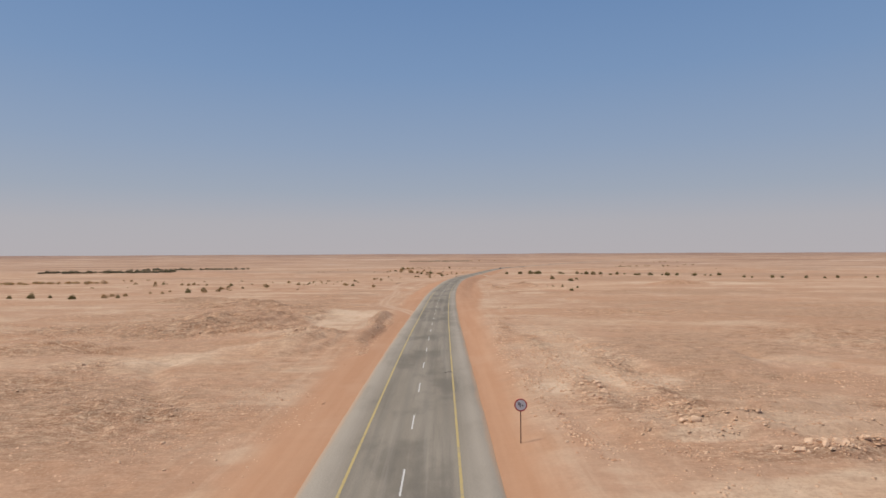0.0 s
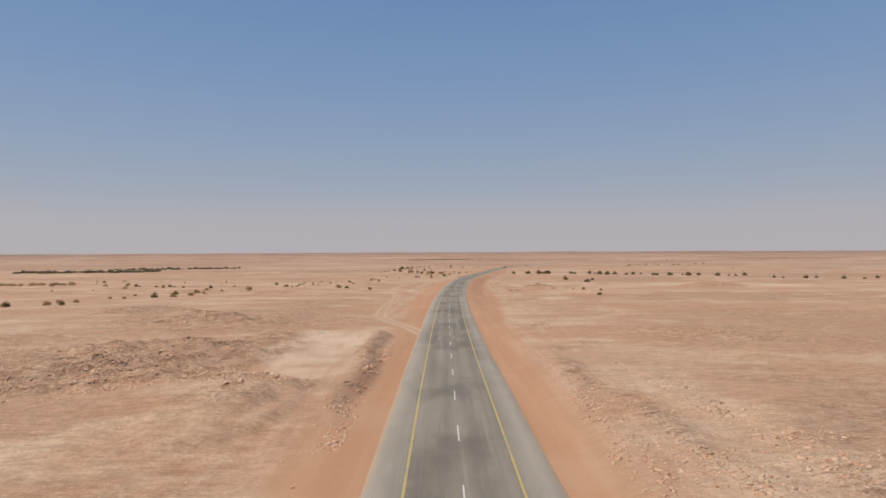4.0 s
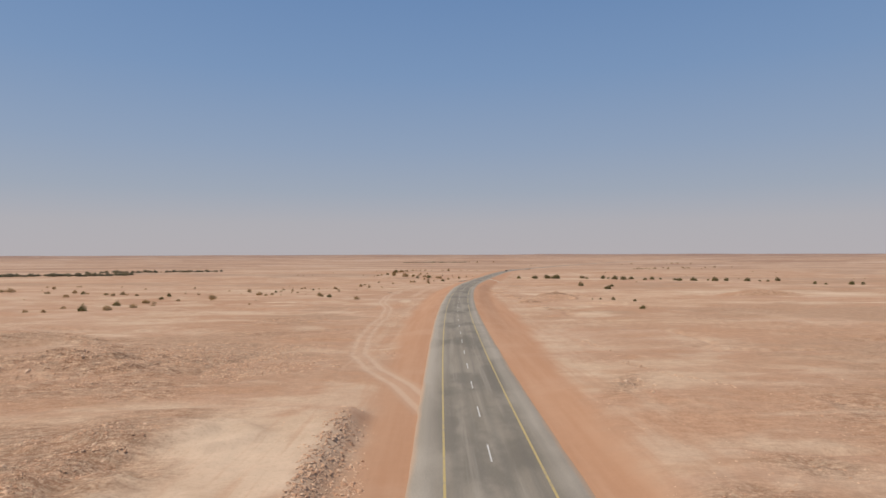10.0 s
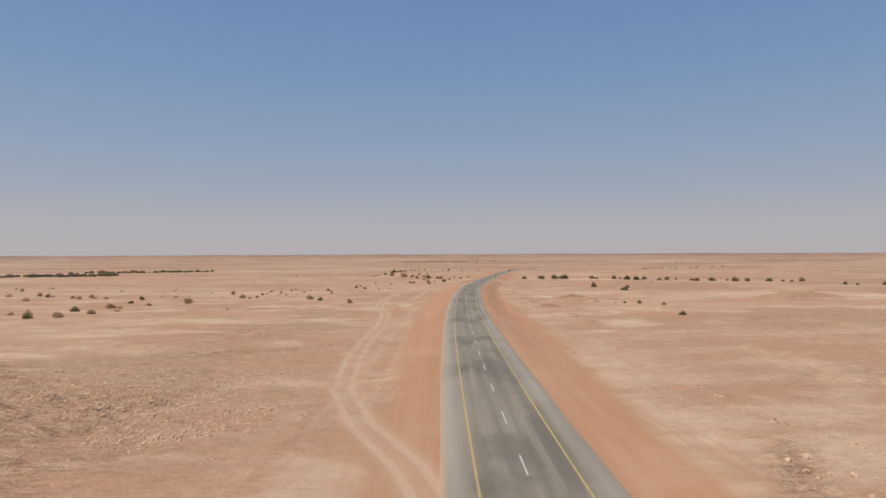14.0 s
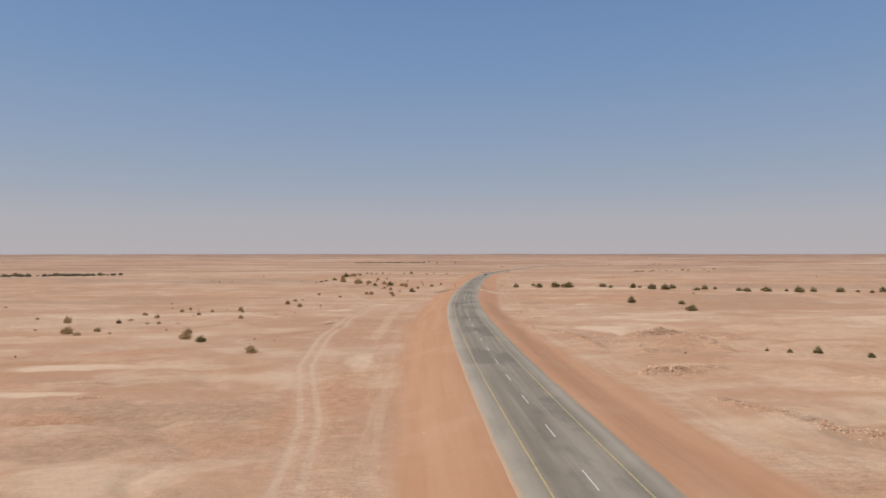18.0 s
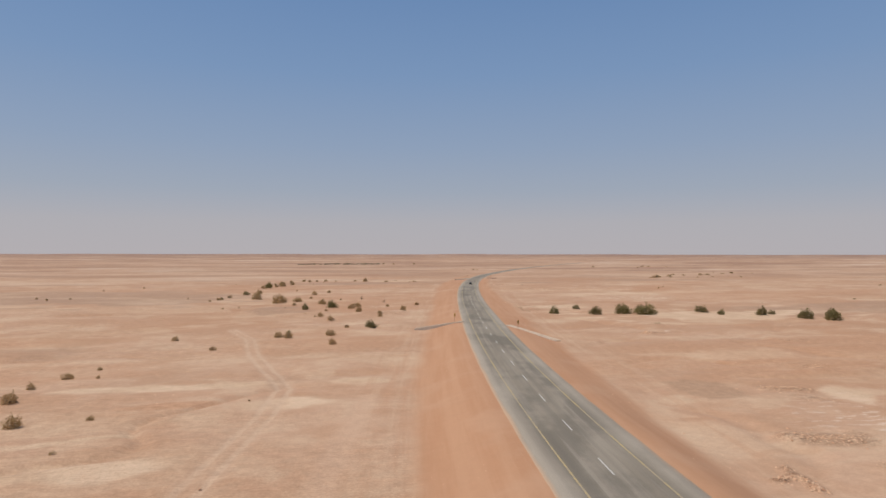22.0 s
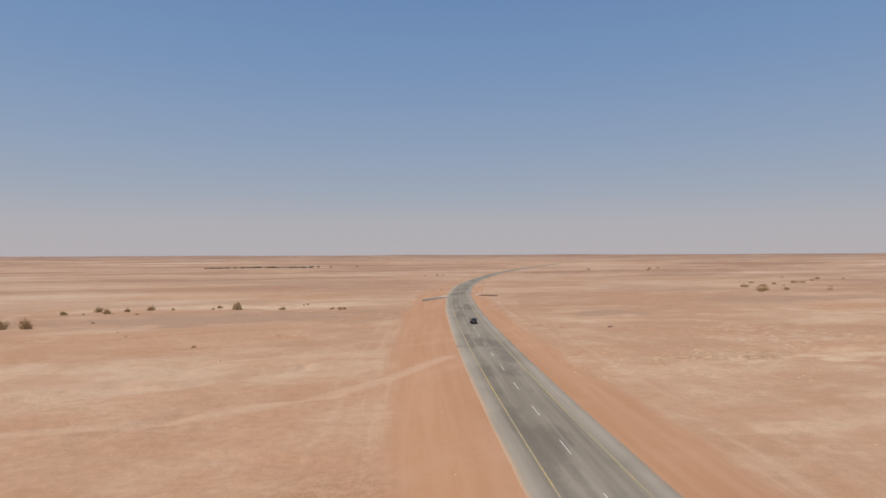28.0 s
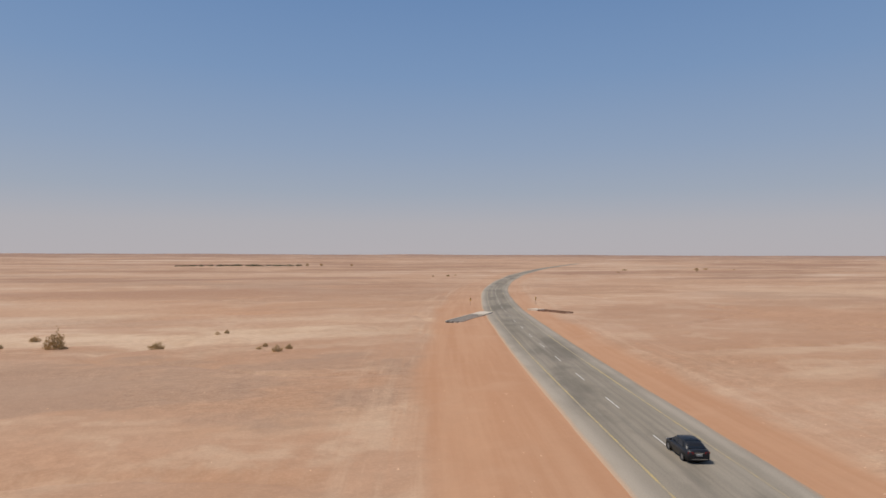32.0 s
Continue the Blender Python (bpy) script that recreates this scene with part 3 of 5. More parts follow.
def coarse(x, y):
    """The lie of the land without its small relief."""
    u = x - road_x(y)
    a = np.abs(u)
    zr = road_z(y)
    left = u < 0
    off = np.where(left, eased(y, PLAIN_Y, PLAIN_L, 30), eased(y, PLAIN_Y, PLAIN_R, 30))
    verge = np.where(left, eased(y, PLAIN_Y, VERGE_L, 30), eased(y, PLAIN_Y, VERGE_R, 30))
    bed = zr - 0.16
    blend = step(HALF + 0.2, HALF + 2 + verge, a)
    # across the plain the road's own fall fades into the general lie of the land
    wide = step(60, 420, a)
    plain = (zr + off) * (1 - wide) + wide * eased(y, [-407, 67, 350, 640, 1065, 1750, 3400], [-1.7, -2.1, -5.4, -6.6, -7.5, -7, -5.1], 150)
    z = bed * (1 - blend) + plain * blend
    for cx, cy, rx, ry, turn, h in RISES:
        z = z + terraced(h * bump(x, y, cx, cy, rx, ry, turn) * (0.75 + 0.5 * fbm(x / 6, y / 6, 13, 3)), 0.42) * step(HALF + 3, HALF + 9, a)
    # the cut bank beside the road, with its steep broken face
    bank = step(76, 96, y) * step(142, 136, y)
    face = 9.0 + 1.1 * (vnoise(y / 6, y * 0, 5) - .5) + 1.3 * step(100, 128, y)
    z = z + 1.15 * bank * np.where(left, step(face - 1.0, face + 1.2, a) * step(44, 22, a), 0)
    for line, w, h, _n in SPOIL:
        if h:
            z = z + h * step(2.2 * w, 0.2, near_line(x, y, line)) * (0.5 + 0.9 * vnoise(x / 2.1, y / 2.1, 15))
    # far ridges that close the view, and low scarps before them; none on the road
    r = np.hypot(x, y)
    z = z + step(1500, 4600, r) * (11.5 + 9 * (fbm(x / 420, y / 420, 31, 5) - .5)) - 14 * step(4720, 5300, r)
    scarp = 3.0 * (fbm(x / 420, y / 160, 41, 4) - .5) + terraced(9.0 * np.clip(fbm(x / 520, y / 230, 47, 5, 0.55) - .46, 0, 1), 0.9) * step(4600, 3000, r)
    z = z + step(750, 1500, r) * scarp * step(14, 220, a)
    return z


# ---- building helpers ----
def link_mesh(name, verts, faces, mat, parent=None, label="", smooth=False):
    me = bpy.data.meshes.new(name)
    me.from_pydata([tuple(v) for v in verts], [], faces)
    me.update()
    ob = new(name, me)
    for one in (mat if isinstance(mat, (list, tuple)) else [mat]):
        me.materials.append(one)
    if smooth:
        me.polygons.foreach_set("use_smooth", [True] * len(me.polygons))
    if parent:
        ob.parent = parent
    if label:
        ob["label"] = label
    return ob


def part(name, bm, mat, parent=None, label="", smooth=False):
    me = bpy.data.meshes.new(name)
    bmesh.ops.recalc_face_normals(bm, faces=bm.faces)
    bm.to_mesh(me)
    bm.free()
    ob = new(name, me)
    me.materials.append(mat)
    if smooth:
        me.polygons.foreach_set("use_smooth", [True] * len(me.polygons))
    if parent:
        ob.parent = parent
    if label:
        ob["label"] = label
    return ob


def sheet(name, X, Y, Z, mat, attributes=()):
    """A mesh from a lattice of points, with values stored on its points."""
    rows, cols = X.shape
    me = bpy.data.meshes.new(name)
    me.vertices.add(rows * cols)
    me.vertices.foreach_set("co", np.stack([X, Y, Z], -1).astype(np.float32).ravel())
    i = np.arange(rows * cols, dtype=np.int32).reshape(rows, cols)
    quads = np.stack([i[:-1, :-1], i[:-1, 1:], i[1:, 1:], i[1:, :-1]], -1).reshape(-1, 4)
    me.loops.add(quads.size)
    me.loops.foreach_set("vertex_index", quads.ravel())
    me.polygons.add(len(quads))
    me.polygons.foreach_set("loop_start", np.arange(0, quads.size, 4, dtype=np.int32))
    me.polygons.foreach_set("use_smooth", np.ones(len(quads), dtype=bool))
    me.update(calc_edges=True)
    for key, values in attributes:
        a = me.attributes.new(key, "FLOAT", "POINT")
        a.data.foreach_set("value", values.astype(np.float32).ravel())
    me.materials.append(mat)
    return new(name, me)


# ---- the ground ----
# where broken stone lies: middle, half-widths, turn
RUBBLE = [(-11.4, 112, 1.7, 29, 0), (-40, 97, 17, 6, 4), (-34, 112, 15, 12, 10), (-50, 150, 16, 7, 0), (22.5, 34.6, 10.2, 2.1, 3), (17.3, 42.1, 2.5, 6.1, -20), (13, 52.9, 2.5, 9.5, -8), (18.2, 62.4, 3.4, 10.8, 4), (12.1, 81.4, 2.2, 16.3, 0), (-20.2, 87.9, 6.8, 4.8, 20),
    (-38.9, 97.6, 18.7, 3.4, 12), (-10.5, 103.8, 1.9, 23.1, 0), (-23.6, 115.4, 6.8, 3.4, 0), (-43.5, 111.1, 15.9, 14, 6), (-22.7, 108, 4.9, 11.2, 0),
    (-41, 69.2, 6.1, 7.5, 0), (-65, 105.2, 14.6, 11.2, 0), (-25.9, 49.6, 12.2, 9.2, 0), (-76.6, 137.9, 28.1, 11.2, 0), (19.2, 48.4, 4.2, 7.3, 0),
    (13.8, 46.8, 5.1, 7.3, 0), (41.5, 134.1, 22.2, 20.4, 0)]
RUBBLE += [(-42, 171.4, 14, 11.2, 0), (-46.4, 206.6, 9.4, 5.6, 0), (-62, 165.5, 11.2, 11.2, 0), (-23.8, 118, 8.9, 9.1, 0), (-39, 152.1, 14, 4.2, 0), (17.5, 122.9, 4.1, 4.1, 0),
    (11, 117, 5, 4.1, 0), (14.2, 148.6, 2.5, 12.2, -25), (10.4, 100.8, 2.2, 20.4, 0), (-48.7, 243.2, 6.1, 4.3, 5), (-41.9, 232.5, 4.7, 3.7, 0),
    (-34.6, 147.3, 8.5, 3.4, 0), (59.8, 81.3, 25.5, 27.1, 0), (-44, 58.3, 15.3, 10.8, 0), (39.4, 44.7, 11.9, 6.1, 5), (-52.5, 80.2, 15.3, 5.4, 8)]
RUBBLE += [(50.9, 353.7, 8.5, 3.4, 10), (35.4, 328.3, 3.4, 15.3, -30), (32.8, 308.3, 4.2, 2.1, 0), (55.6, 584.6, 2.5, 13.6, -12), (92.6, 667.1, 20.4, 8.1, 0),
    (84.4, 714, 13.7, 8.1, 0), (137, 348, 24.3, 6.5, 5), (66.3, 504.8, 10.2, 3.4, 0), (23.1, 719.9, 5.8, 2.8, 0), (9, 571.9, 5.1, 2.7, 0), (53.2, 441.8, 3.3, 3.9, 0),
    (45.1, 425.8, 2.3, 2.8, 0), (40, 416.7, 2.7, 2, 0), (89.1, 488.9, 6.2, 3.7, 0), (70, 460.6, 5.7, 5.6, 0)]


def rubble_at(x, y):
    v = 0.0
    for cx, cy, rx, ry, turn in RUBBLE:
        v = np.maximum(v, bump(x, y, cx, cy, rx, ry, turn))
    return v


def verge_depth(x, y):
    """How far inside the red fill a place lies; below nought past its edge."""
    u = x - road_x(y)
    w = np.where(u < 0, eased(y, PLAIN_Y, FILL_L, 30), eased(y, PLAIN_Y, FILL_R, 30))
    return HALF + w * (0.85 + 0.3 * fbm(u * 0 + np.sign(u) * 7, y / 18, 3, 3)) - np.abs(u)


def land(x, y):
    """Height of the ground, with its small relief."""
    z = coarse(x, y)
    a = np.abs(x - road_x(y))
    calm = step(HALF + 1, HALF + 9, a)
    near = step(2200, 500, np.abs(y - 500))
    z = z + calm * (0.8 * (fbm(x / 26, y / 18, 51, 4) - .5) + 0.2 * (fbm(x / 2.6, y / 2.2, 61, 2) - .5) * near)
    z = z + calm * rubble_at(x, y) * (0.5 + 0.55 * step(240, 180, y)) * (fbm(x / 2.0, y / 1.6, 71, 3) - .42) * near
    # shallow gullies
    g = np.abs(fbm(x / 60, y / 34, 81, 3) - .5)
    z = z - calm * 0.45 * step(0.035, 0.0, g) * step(HALF + 8, HALF + 20, a)
    return z


def growing(a, b, first, rate):
    out, v, s = [], a, first
    while v < b:
        out.append(v)
        v, s = v + s, s * (1 + rate)
    return out + [b]


ys = np.array(list(reversed([20 - v for v in growing(0, 700, 1.5, 0.06)]))[:-1] + list(np.concatenate([np.arange(20, 330, 0.62), np.arange(330, 800, 0.8)])) + growing(800, 5350, 0.7, 0.024))
side = [HALF + 0.15, HALF + 0.5] + list(np.arange(HALF + 1, 44, 0.58)) + growing(44, 5400, 0.62, 0.042)
us = np.array([-v for v in reversed(side)] + [-3.0, 0.0, 3.0] + side)
U, V = np.meshgrid(us, ys)
X, Y = road_x(ys)[:, None] + U, V
Z = land(X, Y)
A = np.abs(U)
RAG_X, RAG_Y = 1.1 * (fbm(X / 15, Y / 7, 23, 5, 0.6) - .5), 1.5 * (fbm(X / 13, Y / 8, 27, 5, 0.6) - .5)


def patches(rows):
    v = np.zeros(X.shape)
    for cx, cy, rx, ry_, turn in rows:
        v = np.maximum(v, bump(X + RAG_X * rx, Y + RAG_Y * ry_, cx, cy, rx * 1.1, ry_ * 1.1, turn))
    return v


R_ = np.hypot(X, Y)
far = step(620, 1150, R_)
pale = np.maximum(patches(PALE) * 0.85, 0.38 * step(0.54, 0.70, fbm(X / 90, Y / 50, 25, 4)) * step(180, 320, Y) * step(40, 110, A))
gravel = np.maximum(patches(GRAVEL), 0.42 * step(0.52, 0.66, fbm(X / 100, Y / 55, 29, 4)) * step(30, 110, A)) * (1 - 0.8 * patches(PALE))
ta = near_line(X, Y, TRACK_A)
tb = np.minimum(near_line(X, Y, TRACK_B), near_line(X, Y, TRACK_C))
Z = Z - 0.09 * step(0.9, 0.2, np.abs(ta - 0.95)) - 0.05 * step(1.5, 0.5, tb)
spoil = np.zeros(X.shape)
for line, w, h, _n in SPOIL:
    if h < 0.25:
        continue
    spoil = np.maximum(spoil, step(2.0 * w, 0.4 * w, near_line(X, Y, line)))
rub = np.clip(np.maximum(rubble_at(X, Y) * 0.9, spoil) + 0.22 * step(0.5, 0.66, fbm(X / 40, Y / 26, 37, 4)) + 1.2 * bump(X, Y, -46, 120, 34, 23, 8) + 0.4 * patches(GRAVEL[:8]) + 0.2 * step(290, 220, Y) * step(HALF + 5, HALF + 12, A) - 0.9 * bump(X, Y, -19, 114, 9, 33, 4), 0, 1)
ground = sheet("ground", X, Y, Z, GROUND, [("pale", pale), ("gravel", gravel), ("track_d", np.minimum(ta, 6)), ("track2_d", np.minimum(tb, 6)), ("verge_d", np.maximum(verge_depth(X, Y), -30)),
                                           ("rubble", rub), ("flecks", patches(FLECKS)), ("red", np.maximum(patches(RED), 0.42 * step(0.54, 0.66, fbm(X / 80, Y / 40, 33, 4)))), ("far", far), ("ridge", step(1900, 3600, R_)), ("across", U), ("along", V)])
tagged(ground, "wide stony desert plain with pale washes and red roadside fill", "ground", kind="structure")

# ---- the road ----
ry = np.concatenate([np.arange(-160, 910, 1.5), np.arange(910, 1575, 5.0)])
ru = np.array([-5.5, -5.28, -4.4, -3.2, -1.6, 0, 1.6, 3.2, 4.4, 5.28, 5.5])
RU, RV = np.meshgrid(ru, ry)
dx = np.gradient(road_x(ry), ry)
c, s = 1 / np.hypot(1, dx), dx / np.hypot(1, dx)
ragged = 0.14 * (fbm(RV / 3, RU, 91, 3) - .5) * (np.abs(RU) > 5.2)
RX, RY = road_x(ry)[:, None] + (RU + ragged) * c[:, None], RV - (RU + ragged) * s[:, None]
RZ = road_z(ry)[:, None] + 0.0 * RU - 0.012 * np.abs(RU) - np.where(np.abs(RU) > 5.4, 0.22, 0)
road = sheet("road", RX, RY, RZ, ASPHALT, [("across", RU), ("along", RV)])
tagged(road, "two-lane dusty grey asphalt road with sandy shoulders", "road", kind="structure")


def on_road(y, u, lift=0.0):
    """A place on the road, u metres to the right of its middle."""
    g = (road_x(y + 1) - road_x(y - 1)) / 2
    k = 1 / math.hypot(1, g)
    return Vector((float(road_x(y) + u * k), float(y - u * g * k), float(road_z(y)) - 0.012 * abs(u) + lift))


def strip(name, y0, y1, u0, u1, mat, parent, every=3.0):
    n = max(2, int((y1 - y0) / every) + 1)
    verts, faces = [], []
    for i in range(n):
        y = y0 + (y1 - y0) * i / (n - 1)
        for u in (u0, u1):
            verts += [on_road(y, u, 0.006), on_road(y, u, -0.02)]
    for i in range(n - 1):
        a, b = 4 * i, 4 * i + 4
        faces += [(a, a + 2, b + 2, b), (a, b, b + 1, a + 1), (a + 2, a + 3, b + 3, b + 2)]
    faces += [(0, 1, 3, 2), (4 * n - 4, 4 * n - 2, 4 * n - 1, 4 * n - 3)]
    return link_mesh(name, verts, faces, mat, parent)


for sgn in (-1, 1):
    strip("edge_line", -150, 222, sgn * 3.15 - 0.08, sgn * 3.15 + 0.08, YELLOW_LINE, road)["label"] = "worn yellow edge line"
    strip("edge_line", 222, 787, sgn * 3.15 - 0.08, sgn * 3.15 + 0.08, FADED_LINE, road)["label"] = "faded yellow edge line"
    strip("edge_line", 787, 1340, sgn * 3.15 - 0.075, sgn * 3.15 + 0.075, GHOST_LINE, road)["label"] = "nearly worn-off yellow edge line"
# broken centre line, painted every twelve metres
for i in range(-9, 92):
    y0 = 44.2 + 11.97 * i
    strip("lane_dash", y0 - 1.95, y0 + 1.95, -0.05, 0.05, WHITE_LINE, road, 2.0)


# ---- shrubs and trees ----
def limb(bm, a, b, r0, r1, sides=5):
    a, b = Vector(a), Vector(b)
    q = (b - a).to_track_quat("Z", "Y")
    rings = []
    for p, r in ((a, r0), (b, r1)):
        rings.append([bm.verts.new(p + q @ Vector((r * math.cos(k * math.tau / sides), r * math.sin(k * math.tau / sides), 0))) for k in range(sides)])
    for k in range(sides):
        bm.faces.new((rings[0][k], rings[0][(k + 1) % sides], rings[1][(k + 1) % sides], rings[1][k]))


def shrub(name, seed, leaves, height, leaf, slim, mat, trunk=0.0, label="", category="shrub", group=""):
    """A shrub or tree one unit wide: forked stems under a dense uneven dome of small leaf blades."""
    rng = random.Random(seed)
    thing = new(name)
    stems = bmesh.new()
    low = trunk * 0.9
    fork = Vector((rng.uniform(-.02, .02), rng.uniform(-.02, .02), max(0.04, trunk * 0.7)))
    limb(stems, (0, 0, -0.08), fork, 0.030 if trunk else 0.022, 0.022, 6)
    for k in range(14):
        ang, out = k * 2.4 + rng.uniform(-.3, .3), rng.uniform(0.10, 0.44)
        tip = Vector((out * math.cos(ang), out * math.sin(ang), low + (height - low) * rng.uniform(0.35, 0.95) * math.sqrt(max(0.05, 1 - (out / 0.5) ** 2))))
        mid = fork.lerp(tip, 0.5) + Vector((rng.uniform(-.03, .03), rng.uniform(-.03, .03), -0.03))
        limb(stems, fork, mid, 0.013, 0.008, 4)
        limb(stems, mid, tip, 0.008, 0.002, 4)
    shift = Vector((seed * 1.7, seed * 0.9, seed * 2.3))
    verts, faces = [], []
    tries = 0
    while len(faces) < leaves and tries < leaves * 12:
        tries += 1
        d = Vector((rng.gauss(0, 1), rng.gauss(0, 1), abs(rng.gauss(0, 1)) * 0.95 - 0.12)).normalized()
        swell = 0.84 + 0.55 * noise.noise(d * 2.1 + shift) + 0.22 * noise.noise(d * 5.5 + shift)
        r = swell * (0.45 + 0.55 * rng.random() ** 0.55)
        c = Vector((d.x * 0.5 * r, d.y * 0.5 * r, low + max(0.0, d.z + 0.08) * (height - low) * r))
        if noise.noise(c * 9 + shift) < -0.16 or c.z < 0.01:
            continue
        q = Euler((rng.uniform(0, 6.3), rng.uniform(0, 6.3), rng.uniform(0, 6.3))).to_quaternion()
        w, l = leaf * slim * rng.uniform(0.6, 1.0), leaf * rng.uniform(0.8, 1.5)
        n = len(verts)
        verts += [c + q @ Vector(v) for v in ((-w, 0, 0), (0, -l, leaf * .15), (w, 0, 0), (0, l, leaf * .15))]
        faces.append((n, n + 1, n + 2, n + 3))
    part("branches", stems, BARK, thing)
    link_mesh("foliage", verts, faces, mat, thing)
    return tagged(thing, label, category, group)


def clones(kinds, rows, tall=1.0, seed=1, size=1.0):
    """Copies of a few kinds on the ground; rows of x, y and width."""
    rng = random.Random(seed)
    for i, (x, y, w) in enumerate(rows):
        src = kinds[rng.randrange(len(kinds))]
        w = w * size * rng.uniform(0.95, 1.1)
        m = pose(x, y, float(land(np.array(float(x)), np.array(float(y)))) - 0.02, rng.uniform(-4, 4), rng.uniform(-4, 4), rng.uniform(0, 360))
        m = m @ Matrix.Diagonal((w, w * rng.uniform(0.75, 1.15), w * tall * rng.uniform(0.72, 1.12), 1))
        copy_thing(src, m)


green_kinds = [shrub("shrub", 10 + i, 1500, 0.66, 0.034, 0.7, GREEN, label="dense olive-green desert shrub standing on sand", group="green shrubs of the wash") for i in range(5)]
dry_kinds = [shrub("shrub", 30 + i, 1500, 0.60, 0.034, 0.5, DRY, label="dry brown twiggy shrub on bare sand", group="dry shrubs of the plain") for i in range(5)]
tree_kinds = [shrub("tree", 50 + i, 420, 0.80, 0.075, 0.7, GROVE_GREEN, trunk=0.06, label="grey-green acacia tree in a distant grove", category="tree", group="far grove") for i in range(3)]
low_kinds = [shrub("shrub", 90 + i, 330, 0.6, 0.06, 0.4, DRY, label="small dry brown shrub far out on the plain", group="dry shrubs of the plain") for i in range(4)]
dead_kinds = [shrub("shrub", 70 + i, 420, 1.35, 0.045, 0.2, DEAD, trunk=0.2, label="tall leafless reddish-brown dead shrub on bare sand", group="dead shrubs") for i in range(2)]
ROW_RIGHT = [(58.5, 554.8, 3.9), (71.8, 569.6, 2.5), (70.5, 550.0, 5.0), (79.6, 549.9, 6.6), (89.2, 557.4, 3.8), (85.3, 546.4, 6.6), (106.4, 550.1, 4.3), (107.6, 541.3, 2.7),
    (118.9, 537.7, 4.3), (123.1, 538.8, 2.6), (124.4, 526.2, 5), (138.1, 531.8, 4.5), (128.9, 521.3, 5), (141.6, 513.2, 3.7), (148.5, 518.1, 3.8), (155.7, 521.1, 2.2),
    (160.8, 507.7, 3.7), (161.9, 502.9, 4.2), (171.3, 501.6, 5.2), (180.5, 500.2, 2.3), (182, 493.1, 4.6), (190.5, 494.9, 3.6), (205.9, 497.3, 4.8), (213.4, 495.1, 2.2),
    (215.2, 488.4, 3.1), (223.5, 491.4, 3.6)]
ROW_FAR = [(57.7, 271.3, 2.2), (80.5, 446.5, 3.5), (96.6, 438.8, 3), (87, 412.8, 3.6), (63.4, 321.6, 1.9), (58.6, 322.3, 1.1), (56.2, 325.2, 0.7), (70.6, 318.1, 1.3),
    (40.9, 325.7, 0.5), (224, 452.3, 2.5), (226.6, 445.8, 2), (239.6, 442.2, 3.3), (248.5, 445.3, 2.6), (74.6, 520, 1.9), (257.2, 430.7, 3.4), (268.1, 426.8, 2.5),
    (282.9, 435.7, 3.4), (296.1, 426.2, 2.5), (306.9, 429.5, 2.5)]
NEAR_LEFT = [(-23.1, 520.3, 2.1), (-20.7, 519.0, 2.5), (-21.3, 528.2, 1.2), (-10.9, 523.1, 2.8), (-10.3, 508.0, 1.9), (-6.7, 536.4, 1.4), (-0.2, 537.4, 3.5), (-11.3, 555.3, 2.5),
    (-14.6, 567.1, 2.0), (-20.5, 589.9, 3.2), (-11.2, 597.8, 4.1), (-15.1, 612.5, 3.4), (-25.1, 622.2, 4.1), (-32.0, 621.0, 5.0), (-33.2, 615.8, 2.7),
    (-43.0, 637.7, 5.0), (-50.8, 662.7, 3.4), (-4.4, 593.9, 2.8), (-1.9, 600.7, 3.6), (-2.2, 579.3, 2.7), (4.5, 572.5, 1.9), (4.1, 564.6, 1.8), (9.2, 599.2, 1.6),
    (13.4, 583.3, 2.3), (20.4, 600.7, 1.8), (-54.9, 643.7, 2.4), (-57.9, 634.9, 1.8), (-45.5, 668.1, 2.9), (-48.3, 705.5, 2.7), (-46.6, 715.8, 4.2), (-40.5, 731.6, 4.8),
    (-43.3, 724.5, 2.5), (-36.6, 751.0, 3.1), (-19.9, 657.3, 2.7), (-13.4, 669.3, 2.0), (-20.5, 635.7, 1.5), (-8.0, 627.9, 1.4), (-25.4, 606.4, 1.7),
    (-13.2, 584.1, 1.2)]
BEND_LEFT = [(-46.3, 748.3, 1.9), (-42.9, 752.5, 3.8), (-40.3, 788.7, 2.5), (-32, 794.2, 3), (-28, 787.1, 2.2), (-23.4, 791.8, 1.7), (-17.5, 796.5, 3.1), (-10.7, 795.3, 1.3),
    (9.2, 792.0, 3.6), (23.6, 790.5, 2.6), (2.8, 802.6, 2.0), (32.3, 807.3, 0.9), (39.6, 788.6, 1.0), (43.2, 784.6, 1.2), (1.7, 792.7, 1.1)]
MID_LEFT = [(-45.8, 518.4, 1.8), (-34.7, 503.1, 1.6), (-48.8, 481.9, 1.1), (-50.5, 473.6, 1.9), (-52.4, 466.3, 1.4), (-46.1, 473.6, 0.7), (-50.9, 457.4, 2.2), (-44.7, 445.2, 2.3),
    (-37.4, 447.1, 0.9), (-20.5, 453.6, 0.4), (-56.9, 635.9, 1.8), (-59.9, 627.4, 1.3), (-71.6, 642.5, 1.1), (-131.5, 645.9, 1.3), (-125, 639.7, 1.1),
    (-118.3, 644.7, 1.1), (-124.6, 699.1, 1.3), (-112.4, 721.9, 1.1)]
